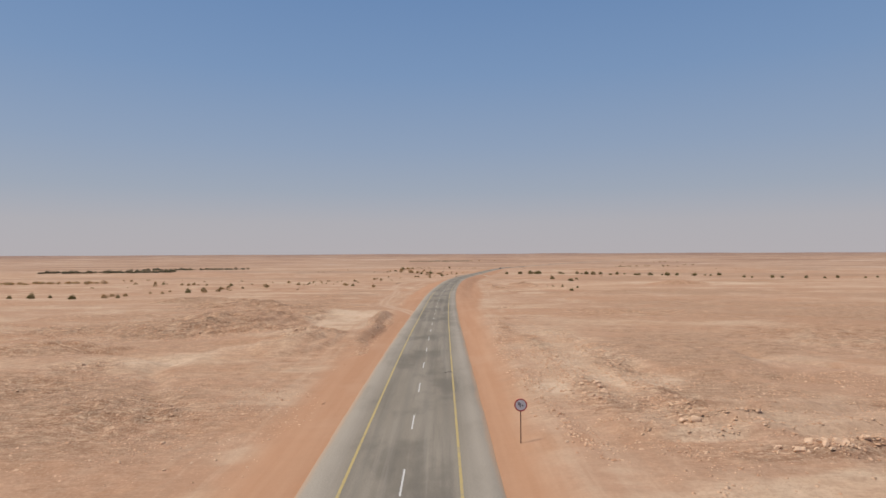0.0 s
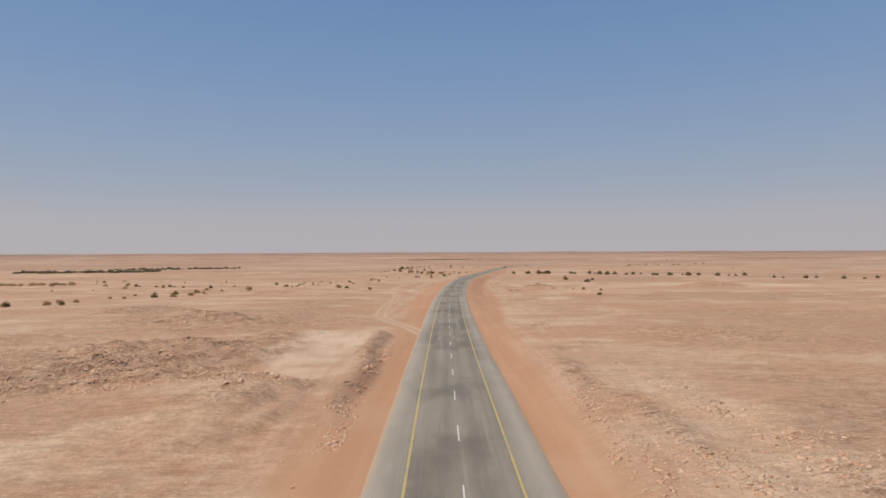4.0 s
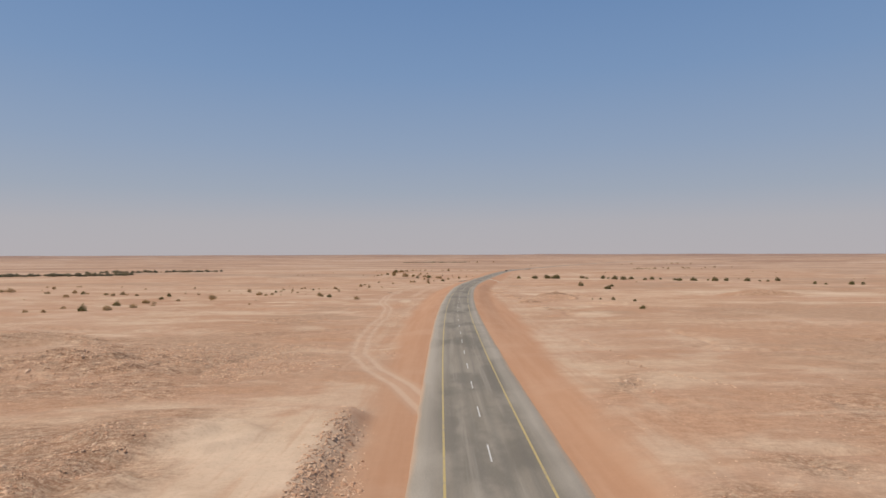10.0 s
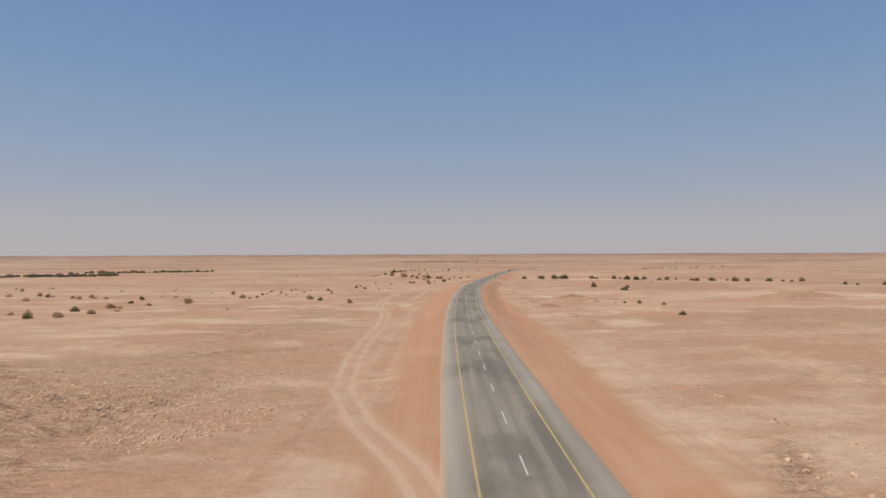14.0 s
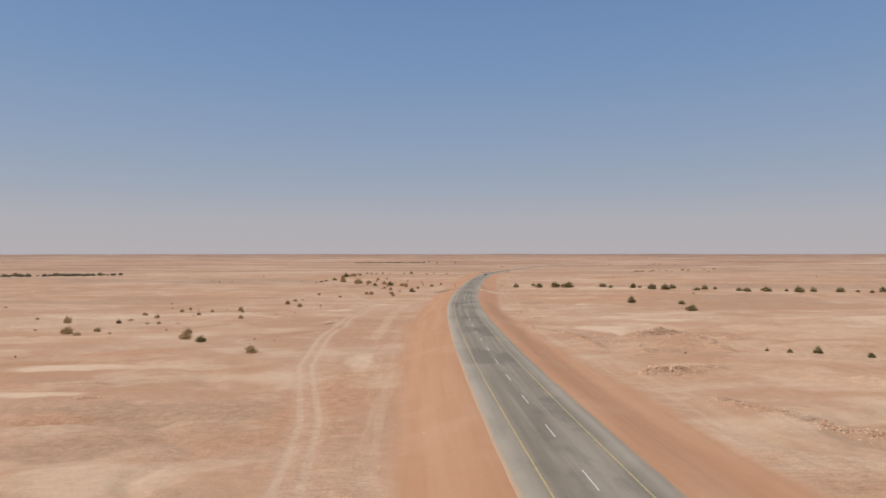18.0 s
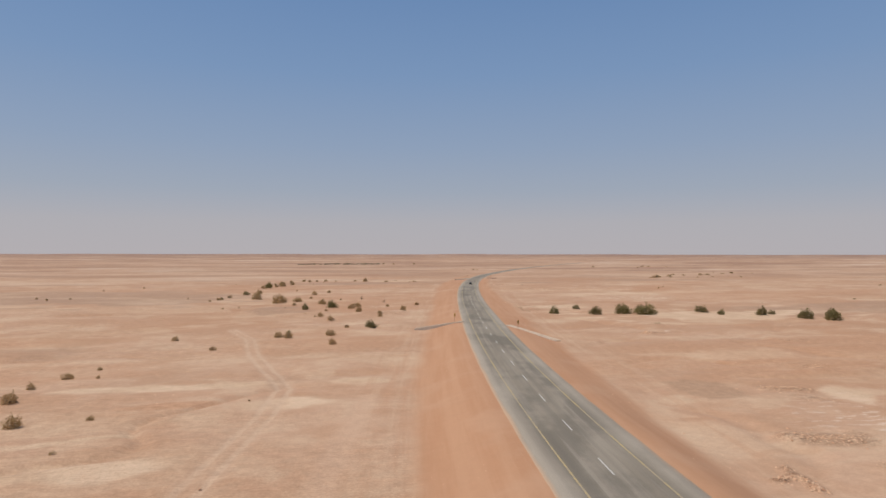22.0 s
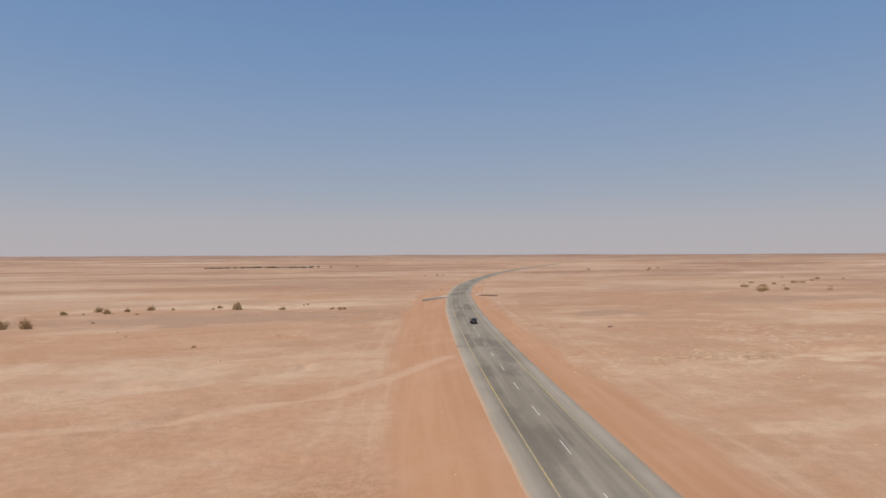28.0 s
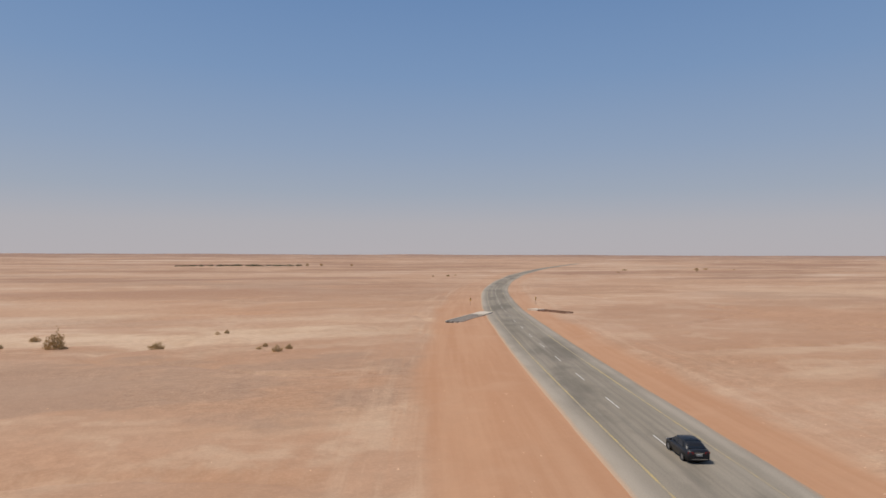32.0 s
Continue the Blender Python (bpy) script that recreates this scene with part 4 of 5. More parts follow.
TRACK_LEFT = [(-86.9, 368.7, 2.8), (-98.8, 392.7, 2.7), (-82.3, 373.3, 1.9), (-85.4, 392.2, 2), (-87.3, 415.1, 1.7), (-76.9, 389.4, 1.2), (-80.5, 406.6, 1.6), (-74.2, 390.5, 1.2),
    (-80.1, 426.9, 1.6), (-80.7, 437.8, 1.3), (-71.5, 416.1, 1.4), (-70.7, 427.8, 1.6), (-62.2, 431, 2.5), (-60.1, 424.2, 1.4), (-55.5, 402.3, 1.6), (-58.6, 364.9, 2.5),
    (-56, 355.1, 3.1), (-51.3, 350.2, 2.2), (-37.6, 333.8, 2.4), (-76.3, 366, 0.7), (-78.2, 333.7, 0.4), (-66.5, 373.7, 0.7)]
WASH_LEFT = [(-131, 293.1, 2.1), (-115.7, 277.4, 3.5), (-109.8, 280.8, 3.3), (-120, 306.2, 3), (-108.1, 293.9, 2.8), (-115.9, 319.4, 2.7), (-108.6, 331.3, 2.3), (-98.8, 341.9, 3.7),
    (-119.3, 340.2, 2.2), (-124.9, 360.6, 2.3), (-220.9, 432.8, 2.3), (-181, 384.6, 3.1), (-171.6, 375.2, 2.4), (-158.2, 370.2, 2.3), (-150.6, 361.8, 2.3),
    (-152.4, 373.9, 2.4), (-139.9, 362, 1.9), (-131.9, 243.7, 2.8), (-130.3, 250.6, 2.2), (-132, 275.3, 1.6), (-126.8, 276, 1.6), (-164.1, 230.9, 2.2),
    (-154.8, 229.3, 3), (-152, 236.3, 1.7), (-136.4, 224.7, 3.3), (-128.9, 232.4, 2.6), (-121.7, 228.6, 2.2)]
FAR_LEFT = [(-224.6, 385.3, 3.6), (-219.4, 395.6, 4.4), (-191, 379.5, 2.8), (-166.5, 353.3, 3.3), (30.8, 805.9, 1), (38.8, 785.7, 1), (41.5, 781.5, 1.9), (142.9, 1102.3, 2.3),
    (153.7, 1102.2, 2.7), (161.5, 1110.8, 2.3), (70, 1457.6, 5.1), (87.3, 1453.6, 5.1), (125.9, 1467, 4.2)]
FAR_RIGHT = [(261.9, 857.5, 4.7), (238.8, 819.8, 6.5), (245.8, 825.7, 4.7), (230.5, 811, 3.4), (296.5, 891.6, 4), (272.7, 856.2, 5.4), (296.6, 874.1, 2.8), (289.4, 859.6, 2.1),
    (253.1, 820.2, 3.5), (382.6, 959, 2.6), (319.4, 882.8, 4.7), (326.9, 884.7, 6), (359.7, 909.8, 3.2), (379.7, 925, 5.2), (306.8, 845.8, 2.6), (274.4, 816.4, 3.5),
    (317.4, 822.8, 2.5), (405.8, 928.2, 2.5), (403.7, 1164.2, 4.9), (457.9, 1188.7, 2.8), (325.2, 1166.3, 3.2), (355.5, 1206.2, 6), (425.9, 1194.6, 5), (435, 1193.1, 5),
    (453.1, 1175.8, 3)]
_s = random.Random(41)
SMALL = [(_s.uniform(-240, -70), _s.uniform(300, 470), _s.uniform(.7, 2.2)) for k in range(30)] + [(_s.uniform(-75, 8), _s.uniform(560, 800), _s.uniform(.4, 1.3)) for k in range(24)]
SMALL += [(_s.uniform(-80, -25), _s.uniform(340, 450), _s.uniform(.4, 1.2)) for k in range(14)] + [(_s.uniform(90, 330), _s.uniform(470, 700), _s.uniform(.5, 2)) for k in range(14)]
clones(low_kinds, SMALL, 0.85, 14)
clones(green_kinds, ROW_RIGHT, 0.95, 1, 0.95)
clones(green_kinds, ROW_FAR, 1.0, 2)
clones(dry_kinds + green_kinds[:1], NEAR_LEFT, 1.12, 3)
clones(dry_kinds, BEND_LEFT, 1.1, 15)
clones(dry_kinds + green_kinds[:1], MID_LEFT, 1.1, 4)
clones(dry_kinds + green_kinds[:1], TRACK_LEFT, 1.05, 16)
clones(dead_kinds, [(0.6, 626.5, 1.8), (9, 613, 1.5)], 1.0, 17)
clones(dry_kinds + green_kinds[:2], WASH_LEFT, 1.0, 5)
clones(low_kinds, FAR_LEFT, 1.0, 6)
clones(low_kinds, FAR_RIGHT, 0.6, 7)
_r = random.Random(77)
GROVE = [(-422 + 128 * k / 89 + _r.uniform(-5, 5), 640 + 16 * k / 89 + _r.uniform(-12, 16), _r.uniform(3, 6.5)) for k in range(90)]
GROVE += [(-374 + 118 * k / 69 + _r.uniform(-5, 5), 753 + 35 * k / 69 + _r.uniform(-12, 12), _r.uniform(3, 6)) for k in range(70)]
clones(tree_kinds, GROVE, 0.62, 8)
THICKET = [(-299 + 75 * k / 44 + _r.uniform(-5, 5), 383 + 21 * k / 44 + _r.uniform(-9, 9), _r.uniform(3, 5.5)) for k in range(45)]
clones(low_kinds, THICKET, 0.6, 9)
BAND = [(-79 + 142 * k / 71 + _r.uniform(-4, 4), 1444 + 6 * k / 71 + _r.uniform(-16, 16), _r.uniform(3, 6.5)) for k in range(72)]
clones(tree_kinds, BAND, 0.4, 10)
for src in green_kinds + dry_kinds + tree_kinds + dead_kinds + low_kinds:
    for o in (*src.children_recursive, src):
        bpy.data.objects.remove(o)


def grass(name, lines, every, seed, label):
    """Low dry tufts of blades along some lines, in one mesh."""
    rng = random.Random(seed)
    verts, faces = [], []
    for line in lines:
        for (ax, ay), (bx, by) in zip(line, line[1:]):
            for _k in range(int(every * math.hypot(bx - ax, by - ay))):
                k = rng.random()
                x, y = ax + (bx - ax) * k + rng.gauss(0, 0.45), ay + (by - ay) * k + rng.gauss(0, 0.45)
                z, s = float(land(np.array(x), np.array(y))), rng.uniform(0.06, 0.17)
                for _b in range(9):
                    g = rng.uniform(0, 6.28)
                    out, w = rng.uniform(0.4, 1.3) * s, 0.02
                    c, d = math.cos(g), math.sin(g)
                    n = len(verts)
                    verts += [(x - w * d, y + w * c, z - 0.02), (x + w * d, y - w * c, z - 0.02), (x + out * c, y + out * d, z + s * rng.uniform(0.5, 1.0))]
                    faces.append((n, n + 1, n + 2))
    return tagged(link_mesh(name, verts, faces, STRAW), label, "grass", kind="stuff")


grass("dry_grass", [[(53.8, 582.3), (54.2, 579.5), (52.8, 573.9), (53.1, 570.5), (52.4, 566.4), (52.5, 561.7)], [(55.4, 582.9), (59.6, 582), (61.1, 578.9)], [(57.2, 571.5), (62, 567.5)]], 7, 3, "low dry grass tufts along a shallow runnel")


# ---- loose stones ----
SLAB_A = np.arange(5) * math.tau / 5
SLAB_V = np.concatenate([np.stack([np.cos(SLAB_A), np.sin(SLAB_A), -0.6 + 0 * SLAB_A], 1), np.stack([0.74 * np.cos(SLAB_A + 0.25), 0.74 * np.sin(SLAB_A + 0.25), 0.55 + 0.25 * np.sin(SLAB_A * 2)], 1)])
SLAB_F = np.array([(i, (i + 1) % 5, 5 + (i + 1) % 5) for i in range(5)] + [(i, 5 + (i + 1) % 5, 5 + i) for i in range(5)] + [(5, 6, 7), (5, 7, 8), (5, 8, 9)])


def stones(name, xs, ys_, sizes, seed, label, category="stones"):
    """Many broken stones in one mesh."""
    rng = np.random.RandomState(seed)
    n, nv = len(xs), len(SLAB_V)
    zs = land(xs, ys_)
    v = SLAB_V[None] * (1 + 0.55 * (rng.rand(n, nv, 1) - 0.5)) + 0.25 * (rng.rand(n, nv, 3) - 0.5)
    v = v * (sizes[:, None] * np.stack([0.7 + 0.6 * rng.rand(n), 0.7 + 0.6 * rng.rand(n), 0.2 + 0.3 * rng.rand(n)], 1))[:, None, :] * 0.5
    a = rng.rand(n) * 6.28
    c, s = np.cos(a)[:, None], np.sin(a)[:, None]
    w = np.stack([v[..., 0] * c - v[..., 1] * s + xs[:, None], v[..., 0] * s + v[..., 1] * c + ys_[:, None], v[..., 2] + (zs + sizes * 0.1)[:, None]], -1)
    f = (SLAB_F[None] + nv * np.arange(n)[:, None, None]).reshape(-1, 3)
    me = bpy.data.meshes.new(name)
    me.vertices.add(n * nv)
    me.vertices.foreach_set("co", w.astype(np.float32).ravel())
    me.loops.add(f.size)
    me.loops.foreach_set("vertex_index", f.astype(np.int32).ravel())
    me.polygons.add(len(f))
    me.polygons.foreach_set("loop_start", np.arange(0, f.size, 3, dtype=np.int32))
    me.update(calc_edges=True)
    me.materials.append(ROCK)
    return tagged(new(name, me), label, category, kind="stuff")


rs = np.random.RandomState(5)
px_, py_, sz_ = [], [], []
for cx, cy, rx, ry_, turn in RUBBLE:
    n = int(min(1500, 40 + rx * ry_ * 5))
    rr, aa = np.sqrt(rs.rand(n)) * 0.95, rs.rand(n) * 6.283
    dx_, dy_ = rx * rr * np.cos(aa), ry_ * rr * np.sin(aa)
    ct, st = math.cos(math.radians(turn)), math.sin(math.radians(turn))
    px_.append(cx + dx_ * ct - dy_ * st)
    py_.append(cy + dx_ * st + dy_ * ct)
    sz_.append(np.clip(np.exp(rs.randn(n) * 0.55) * 0.085, 0.045, 0.26))
for line, w, h, per in SPOIL:
    for (ax, ay), (bx, by) in zip(line, line[1:]):
        n = int(1.7 * per * math.hypot(bx - ax, by - ay))
        k = rs.rand(n)
        px_.append(ax + (bx - ax) * k + w * rs.randn(n) * 1.0)
        py_.append(ay + (by - ay) * k + w * rs.randn(n) * 1.0)
        sz_.append(np.clip(np.exp(rs.randn(n) * 0.6) * 0.1, 0.045, 0.4))
for cx, cy, rx, ry_, turn, n in ((-42.9, 109.5, 30.9, 20.6, 8, 26000), (-43.1, 172.8, 31.8, 19.6, 4, 20000), (14, 67.3, 7.5, 39.3, 0, 9000), (31.8, 48.6, 16.8, 15, 0, 8000),
    (-37.4, 48.6, 28.1, 16.8, 0, 14000), (40.6, 340.2, 16.8, 13.1, 0, 2500), (-69.2, 104.8, 24.3, 28.1, 0, 9000), (92.7, 671.1, 37.4, 24.3, 0, 900),
    (-43.5, 238.8, 11.2, 11.2, 0, 3500), (-93.5, 112.2, 18.7, 22.4, 0, 2500)):
    rr, aa = np.sqrt(rs.rand(n)), rs.rand(n) * 6.283
    dx_, dy_ = rx * rr * np.cos(aa), ry_ * rr * np.sin(aa)
    px_.append(cx + dx_)
    py_.append(cy + dy_ + dx_ * math.tan(math.radians(turn)))
    sz_.append(np.clip(np.exp(rs.randn(n) * 0.55) * (0.055 + 0.0005 * min(cy, 200)), 0.045, 0.36))
n = 5200
k = rs.rand(n)
py_.append(82 + 57 * k)
px_.append(road_x(py_[-1]) - 9.4 - 1.3 * step(100, 128, py_[-1]) - 0.75 * rs.randn(n))
sz_.append(np.clip(np.exp(rs.randn(n) * 0.5) * 0.115, 0.05, 0.36))
px_, py_, sz_ = np.concatenate(px_), np.concatenate(py_), np.concatenate(sz_)
keep = (near_line(px_, py_, TRACK_A) > 4) & ((bump(px_, py_, -18.5, 114, 8.5, 31, 4) < 0.25) | (px_ - road_x(py_) > -11.6)) & (np.abs(px_ - road_x(py_)) > HALF + 2.5) & (fbm(px_ / 4, py_ / 2.4, 97, 3) + 0.22 * (rs.rand(len(px_)) - .5) > 0.46)
stones("rubble", px_[keep], py_[keep], sz_[keep], 6, "broken brown rubble strewn along banks and outcrops")
n = 16000
qy = 22 + rs.rand(n) ** 1.7 * 780
qx = road_x(qy) + np.sign(rs.rand(n) - .5) * (HALF + 4 + rs.rand(n) ** 1.5 * 95)
keep = fbm(qx / 22, qy / 14, 103, 3) > 0.5
stones("scattered_stones", qx[keep], qy[keep], np.clip(np.exp(rs.randn(int(keep.sum())) * 0.5) * 0.09, 0.04, 0.28), 7, "small stones scattered over the plain")


def boulder(seed):
    rng = random.Random(seed)
    bm = bmesh.new()
    bmesh.ops.create_icosphere(bm, subdivisions=2, radius=0.5)
    for v in bm.verts:
        k = 1 + 0.55 * (noise.noise(v.co * 2.2 + Vector((seed * 3.1, 0, 0)))) + 0.2 * noise.noise(v.co * 6 + Vector((0, seed, 0)))
        v.co = Vector((v.co.x * k * 1.15, v.co.y * k * 0.9, v.co.z * k * 0.7))
    return tagged(part("boulder", bm, ROCK), "weathered brown boulder lying on the ground", "rock", "boulders")


boulders = [boulder(s) for s in (1, 2, 3, 4)]
# middles of the heaps that hold the larger blocks
for cx, cy, rx, ry_, n in ((47, 346.5, 5, 1.6, 14), (28.5, 306, 3.4, 1, 12), (63.8, 504.5, 1.2, 2, 7), (22, 34.5, 3, 0.9, 22), (17.4, 40.2, 1.9, 3.7, 8), (13.1, 50.5, 2.3, 5.6, 10), (-19.6, 92.1, 4.7, 3.3, 14), (-40.1, 97.5, 13.1, 2.8, 16), (-10.7, 103.4, 0.9, 20.6, 16),
    (47.2, 353.1, 4.7, 2.8, 12), (-51.5, 161.2, 8.4, 3.7, 8), (30.3, 305.7, 2.8, 1.9, 8), (15.9, 148, 1.9, 9.4, 6), (54.5, 586.1, 1.9, 7.5, 6),
    (-42.1, 72.1, 2.8, 1.4, 5), (25, 715.4, 3.7, 1.4, 6), (13.2, 688.5, 1.9, 0.9, 3)):
    for k in range(n):
        x, y = cx + rx * rs.randn() * 0.5, cy + ry_ * rs.randn() * 0.5
        s = float(np.clip(np.exp(rs.randn() * 0.35) * 0.34, 0.2, 0.7))
        m = pose(x, y, float(land(np.array(x), np.array(y))) + 0.1 * s, rs.rand() * 20, rs.rand() * 20, rs.rand() * 360) @ Matrix.Scale(s, 4)
        copy_thing(boulders[k % 4], m)
for b_ in boulders:
    bpy.data.objects.remove(b_)


# ---- roadside things ----
STEEL = plain("galvanised_steel", (0.30, 0.27, 0.25), 0.5, 0.7)
BROWN_STEEL = plain("rusty_brown_post", (0.16, 0.075, 0.05), 0.7, 0.2, 0.25)
SIGN_WHITE = plain("sign_white", (0.74, 0.75, 0.78), 0.45, vary=0.05)
SIGN_RED = plain("sign_red", (0.42, 0.035, 0.04), 0.45, vary=0.08)
SIGN_BLACK = plain("sign_black", (0.02, 0.02, 0.022), 0.5)
SIGN_YELLOW = plain("marker_yellow", (0.62, 0.36, 0.03), 0.5, vary=0.1)
CONCRETE = plain("pale_concrete", (0.56, 0.47, 0.37), 0.9, vary=0.14, scale=1.3)
SANDY_CONCRETE = plain("sand_covered_concrete", (0.50, 0.37, 0.26), 0.9, vary=0.16, scale=1.1)
# dark tone paints in the shade of the ribbed chute's channels; grate shares it
CONCRETE_DARK = plain("dark_concrete", (0.085, 0.07, 0.055), 0.9, vary=0.2, scale=1.3)
BROWN_WALL = plain("dark_brown_lining", (0.20, 0.11, 0.07), 0.9, vary=0.25, scale=1.3)
WOOD = plain("dark_dead_wood", (0.075, 0.055, 0.045), 0.9, vary=0.3)
SCRAP = plain("dusty_rubber", (0.10, 0.085, 0.07), 0.9, vary=0.2)
RUBBER = plain("black_rubber", (0.022, 0.022, 0.024), 0.8, vary=0.2)


def tube(bm, r, z0, z1, sides=14, x=0.0, y=0.0):
    m = Matrix.Translation((x, y, (z0 + z1) / 2))
    bmesh.ops.create_cone(bm, cap_ends=True, segments=sides, radius1=r, radius2=r, depth=z1 - z0, matrix=m)
    return bm


def box(bm, cx, cy, cz, sx, sy, sz, m=None):
    t = Matrix.Translation((cx, cy, cz)) @ Matrix.Diagonal((sx, sy, sz, 1))
    bmesh.ops.create_cube(bm, size=1.0, matrix=(m @ t) if m else t)
    return bm


def disc(bm, r, y0, y1, z, inner=0.0, sides=48):
    """A disc or ring that faces along y."""
    loops = []
    for y in (y0, y1):
        for rad in ((r, inner) if inner else (r,)):
            loops.append([bm.verts.new((rad * math.cos(k * math.tau / sides), y, z + rad * math.sin(k * math.tau / sides))) for k in range(sides)])
    for k in range(sides):
        j = (k + 1) % sides
        if inner:
            a, b, c, d = loops
            for p, q in ((a, b), (c, d), (a, c), (b, d)):
                bm.faces.new((p[k], p[j], q[j], q[k]))
        else:
            a, b = loops
            bm.faces.new((a[k], a[j], b[j], b[k]))
    if not inner:
        bm.faces.new(loops[0])
        bm.faces.new(loops[1])
    return bm


def ground_z(x, y):
    return float(land(np.array(float(x)), np.array(float(y))))


def speed_sign(x, y):
    thing = new("speed_limit_sign")
    part("post", tube(bmesh.new(), 0.035, -0.4, 2.75, 12), BROWN_STEEL, thing, "thin brown steel post")
    face = part("disc", disc(bmesh.new(), 0.40, -0.045, -0.060, 2.45), SIGN_WHITE, thing, "round white sign face")
    part("rim", disc(bmesh.new(), 0.41, -0.040, -0.066, 2.45, 0.335), SIGN_RED, thing, "red ring round the face")
    part("back_plate", disc(bmesh.new(), 0.40, -0.030, -0.044, 2.45), STEEL, thing)
    # the number ninety in eastern Arabic figures
    nine = bmesh.new()
    ring = disc(nine, 0.088, -0.062, -0.070, 2.53, 0.038, 24)
    for v in nine.verts:
        v.co.x -= 0.10
    box(nine, -0.035, -0.066, 2.43, 0.050, 0.008, 0.26, Matrix.Identity(4))
    part("figure", nine, SIGN_BLACK, face)
    zero = bmesh.new()
    bmesh.ops.create_cube(zero, size=1.0, matrix=Matrix.Translation((0.12, -0.066, 2.42)) @ Matrix.Rotation(radians(45), 4, "Y") @ Matrix.Diagonal((0.085, 0.008, 0.085, 1)))
    part("figure", zero, SIGN_BLACK, face)
    for z in (2.3, 2.6):
        part("bracket", box(bmesh.new(), 0, -0.02, z, 0.16, 0.03, 0.03), STEEL, thing)
    thing.matrix_basis = pose(x, y, ground_z(x, y), 0, 0, 0)
    return tagged(thing, "round red-rimmed speed limit sign showing ninety on a thin post", "road sign")


def marker(x, y, turn, flip):
    thing = new("hazard_marker")
    part("post", tube(bmesh.new(), 0.035, -0.4, 2.2, 10), BROWN_STEEL, thing)
    board = part("board", box(bmesh.new(), 0, -0.045, 1.80, 0.34, 0.012, 0.86), SIGN_YELLOW, thing, "yellow board")
    for k in range(3):
        bm = bmesh.new()
        z, d = 1.50 + 0.28 * k, 0.17 * flip
        v = [bm.verts.new(p) for p in ((-0.168, -0.054, z - d), (0.168, -0.054, z + d), (0.168, -0.054, z + d + 0.13), (-0.168, -0.054, z - d + 0.13))]
        for q in v:
            q.co.z = min(2.228, max(1.372, q.co.z))
        f = bm.faces.new(v)
        bmesh.ops.extrude_face_region(bm, geom=[f])
        for q in v:
            q.co.y -= 0.006
        part("stripe", bm, SIGN_BLACK, board, "black diagonal stripe")
    thing.matrix_basis = pose(x, y, ground_z(x, y), 0, 0, turn)
    return tagged(thing, "yellow and black striped hazard marker on a post beside a drain", "road marker", "hazard markers")


speed_sign(5.2, 38.7)
for x, y, flip in ((21.5, 529.2, -1), (32.9, 509, 1), (94.6, 857.4, -1), (113.2, 853.3, 1)):
    marker(x, y, -14, flip)


def chute(name, ax, ay, bx, by, width, inside, label, ribs=0, lip=0.16, lid=0.0, kerb_mat=None, wall=0.16):
    """A concrete channel that runs down the bank from a to b."""
    thing = new(name)
    d = Vector((bx - ax, by - ay, 0))
    length = d.length
    d.normalize()
    side_ = Vector((-d.y, d.x, 0))
    n = max(6, int(length / 1.2))
    z_a, z_b = ground_z(ax, ay), ground_z(bx, by)

    lift = max(0.0, max(ground_z(ax + (bx - ax) * i / 12, ay + (by - ay) * i / 12) - z_a - (z_b - z_a) * i / 12 for i in range(13)))

    def run(piece, s0, s1, low, high, mat, k0=0.0, k1=1.0, tag=""):
        verts, faces = [], []
        for i in range(n + 1):
            k = k0 + (k1 - k0) * i / n
            p = Vector((ax, ay, 0)) + d * (length * k)
            z = z_a + (z_b - z_a) * k + lift
            for s in (s0, s1):
                q = p + side_ * s
                verts += [(q.x, q.y, z + low), (q.x, q.y, z + high)]
        for i in range(n):
            a, b = 4 * i, 4 * i + 4
            faces += [(a + 1, b + 1, b + 3, a + 3), (a, b, b + 1, a + 1), (a + 2, a + 3, b + 3, b + 2), (a, a + 2, b + 2, b)]
        faces += [(0, 1, 3, 2), (4 * n, 4 * n + 2, 4 * n + 3, 4 * n + 1)]
        return link_mesh(piece, verts, faces, mat, thing, tag)

    h = width / 2
    run("slab", -h, h, -0.9, 0.05, inside)
    for s in (-1, 1):
        run("kerb", s * h - 0.5 * wall, s * h + 0.5 * wall, -0.9, lip, kerb_mat or CONCRETE)
    for k in range(ribs):
        c = -h + width * (k + 1) / (ribs + 1)
        run("rib", c - 0.17, c + 0.17, -0.2, lip, CONCRETE)
    if lid:
        run("apron", -h - 0.1, h + 0.1, -0.4, lip + 0.03, CONCRETE, 0.0, lid, "pale concrete apron at the road edge")
    return tagged(thing, label, "drain")


first = chute("drain_chute", 23.2, 526, 11, 530.4, 1.9, SANDY_CONCRETE, "pale concrete drainage chute running down the red embankment", lip=0.14)
part("grate", box(bmesh.new(), 12.4, 529.9, ground_z(12.4, 529.9) + 0.2, 2.4, 0.62, 0.06), CONCRETE_DARK, first, "dark grate over the outfall")
chute("drain_chute", 32.6, 516.5, 37.7, 495.3, 1.1, SANDY_CONCRETE, "long pale concrete drainage chute beside the road", lip=0.12)
chute("drain_chute", 90.9, 832, 77.5, 815.2, 3.2, CONCRETE_DARK, "ribbed concrete drainage chute with dark channels below a pale apron", 2, 0.3, 0.28, None, 0.3)
chute("drain_chute", 105.3, 837.9, 109.4, 824, 2.4, BROWN_WALL, "drainage chute with dark brown lining below a pale apron", 0, 0.3, 0.28, BROWN_WALL)

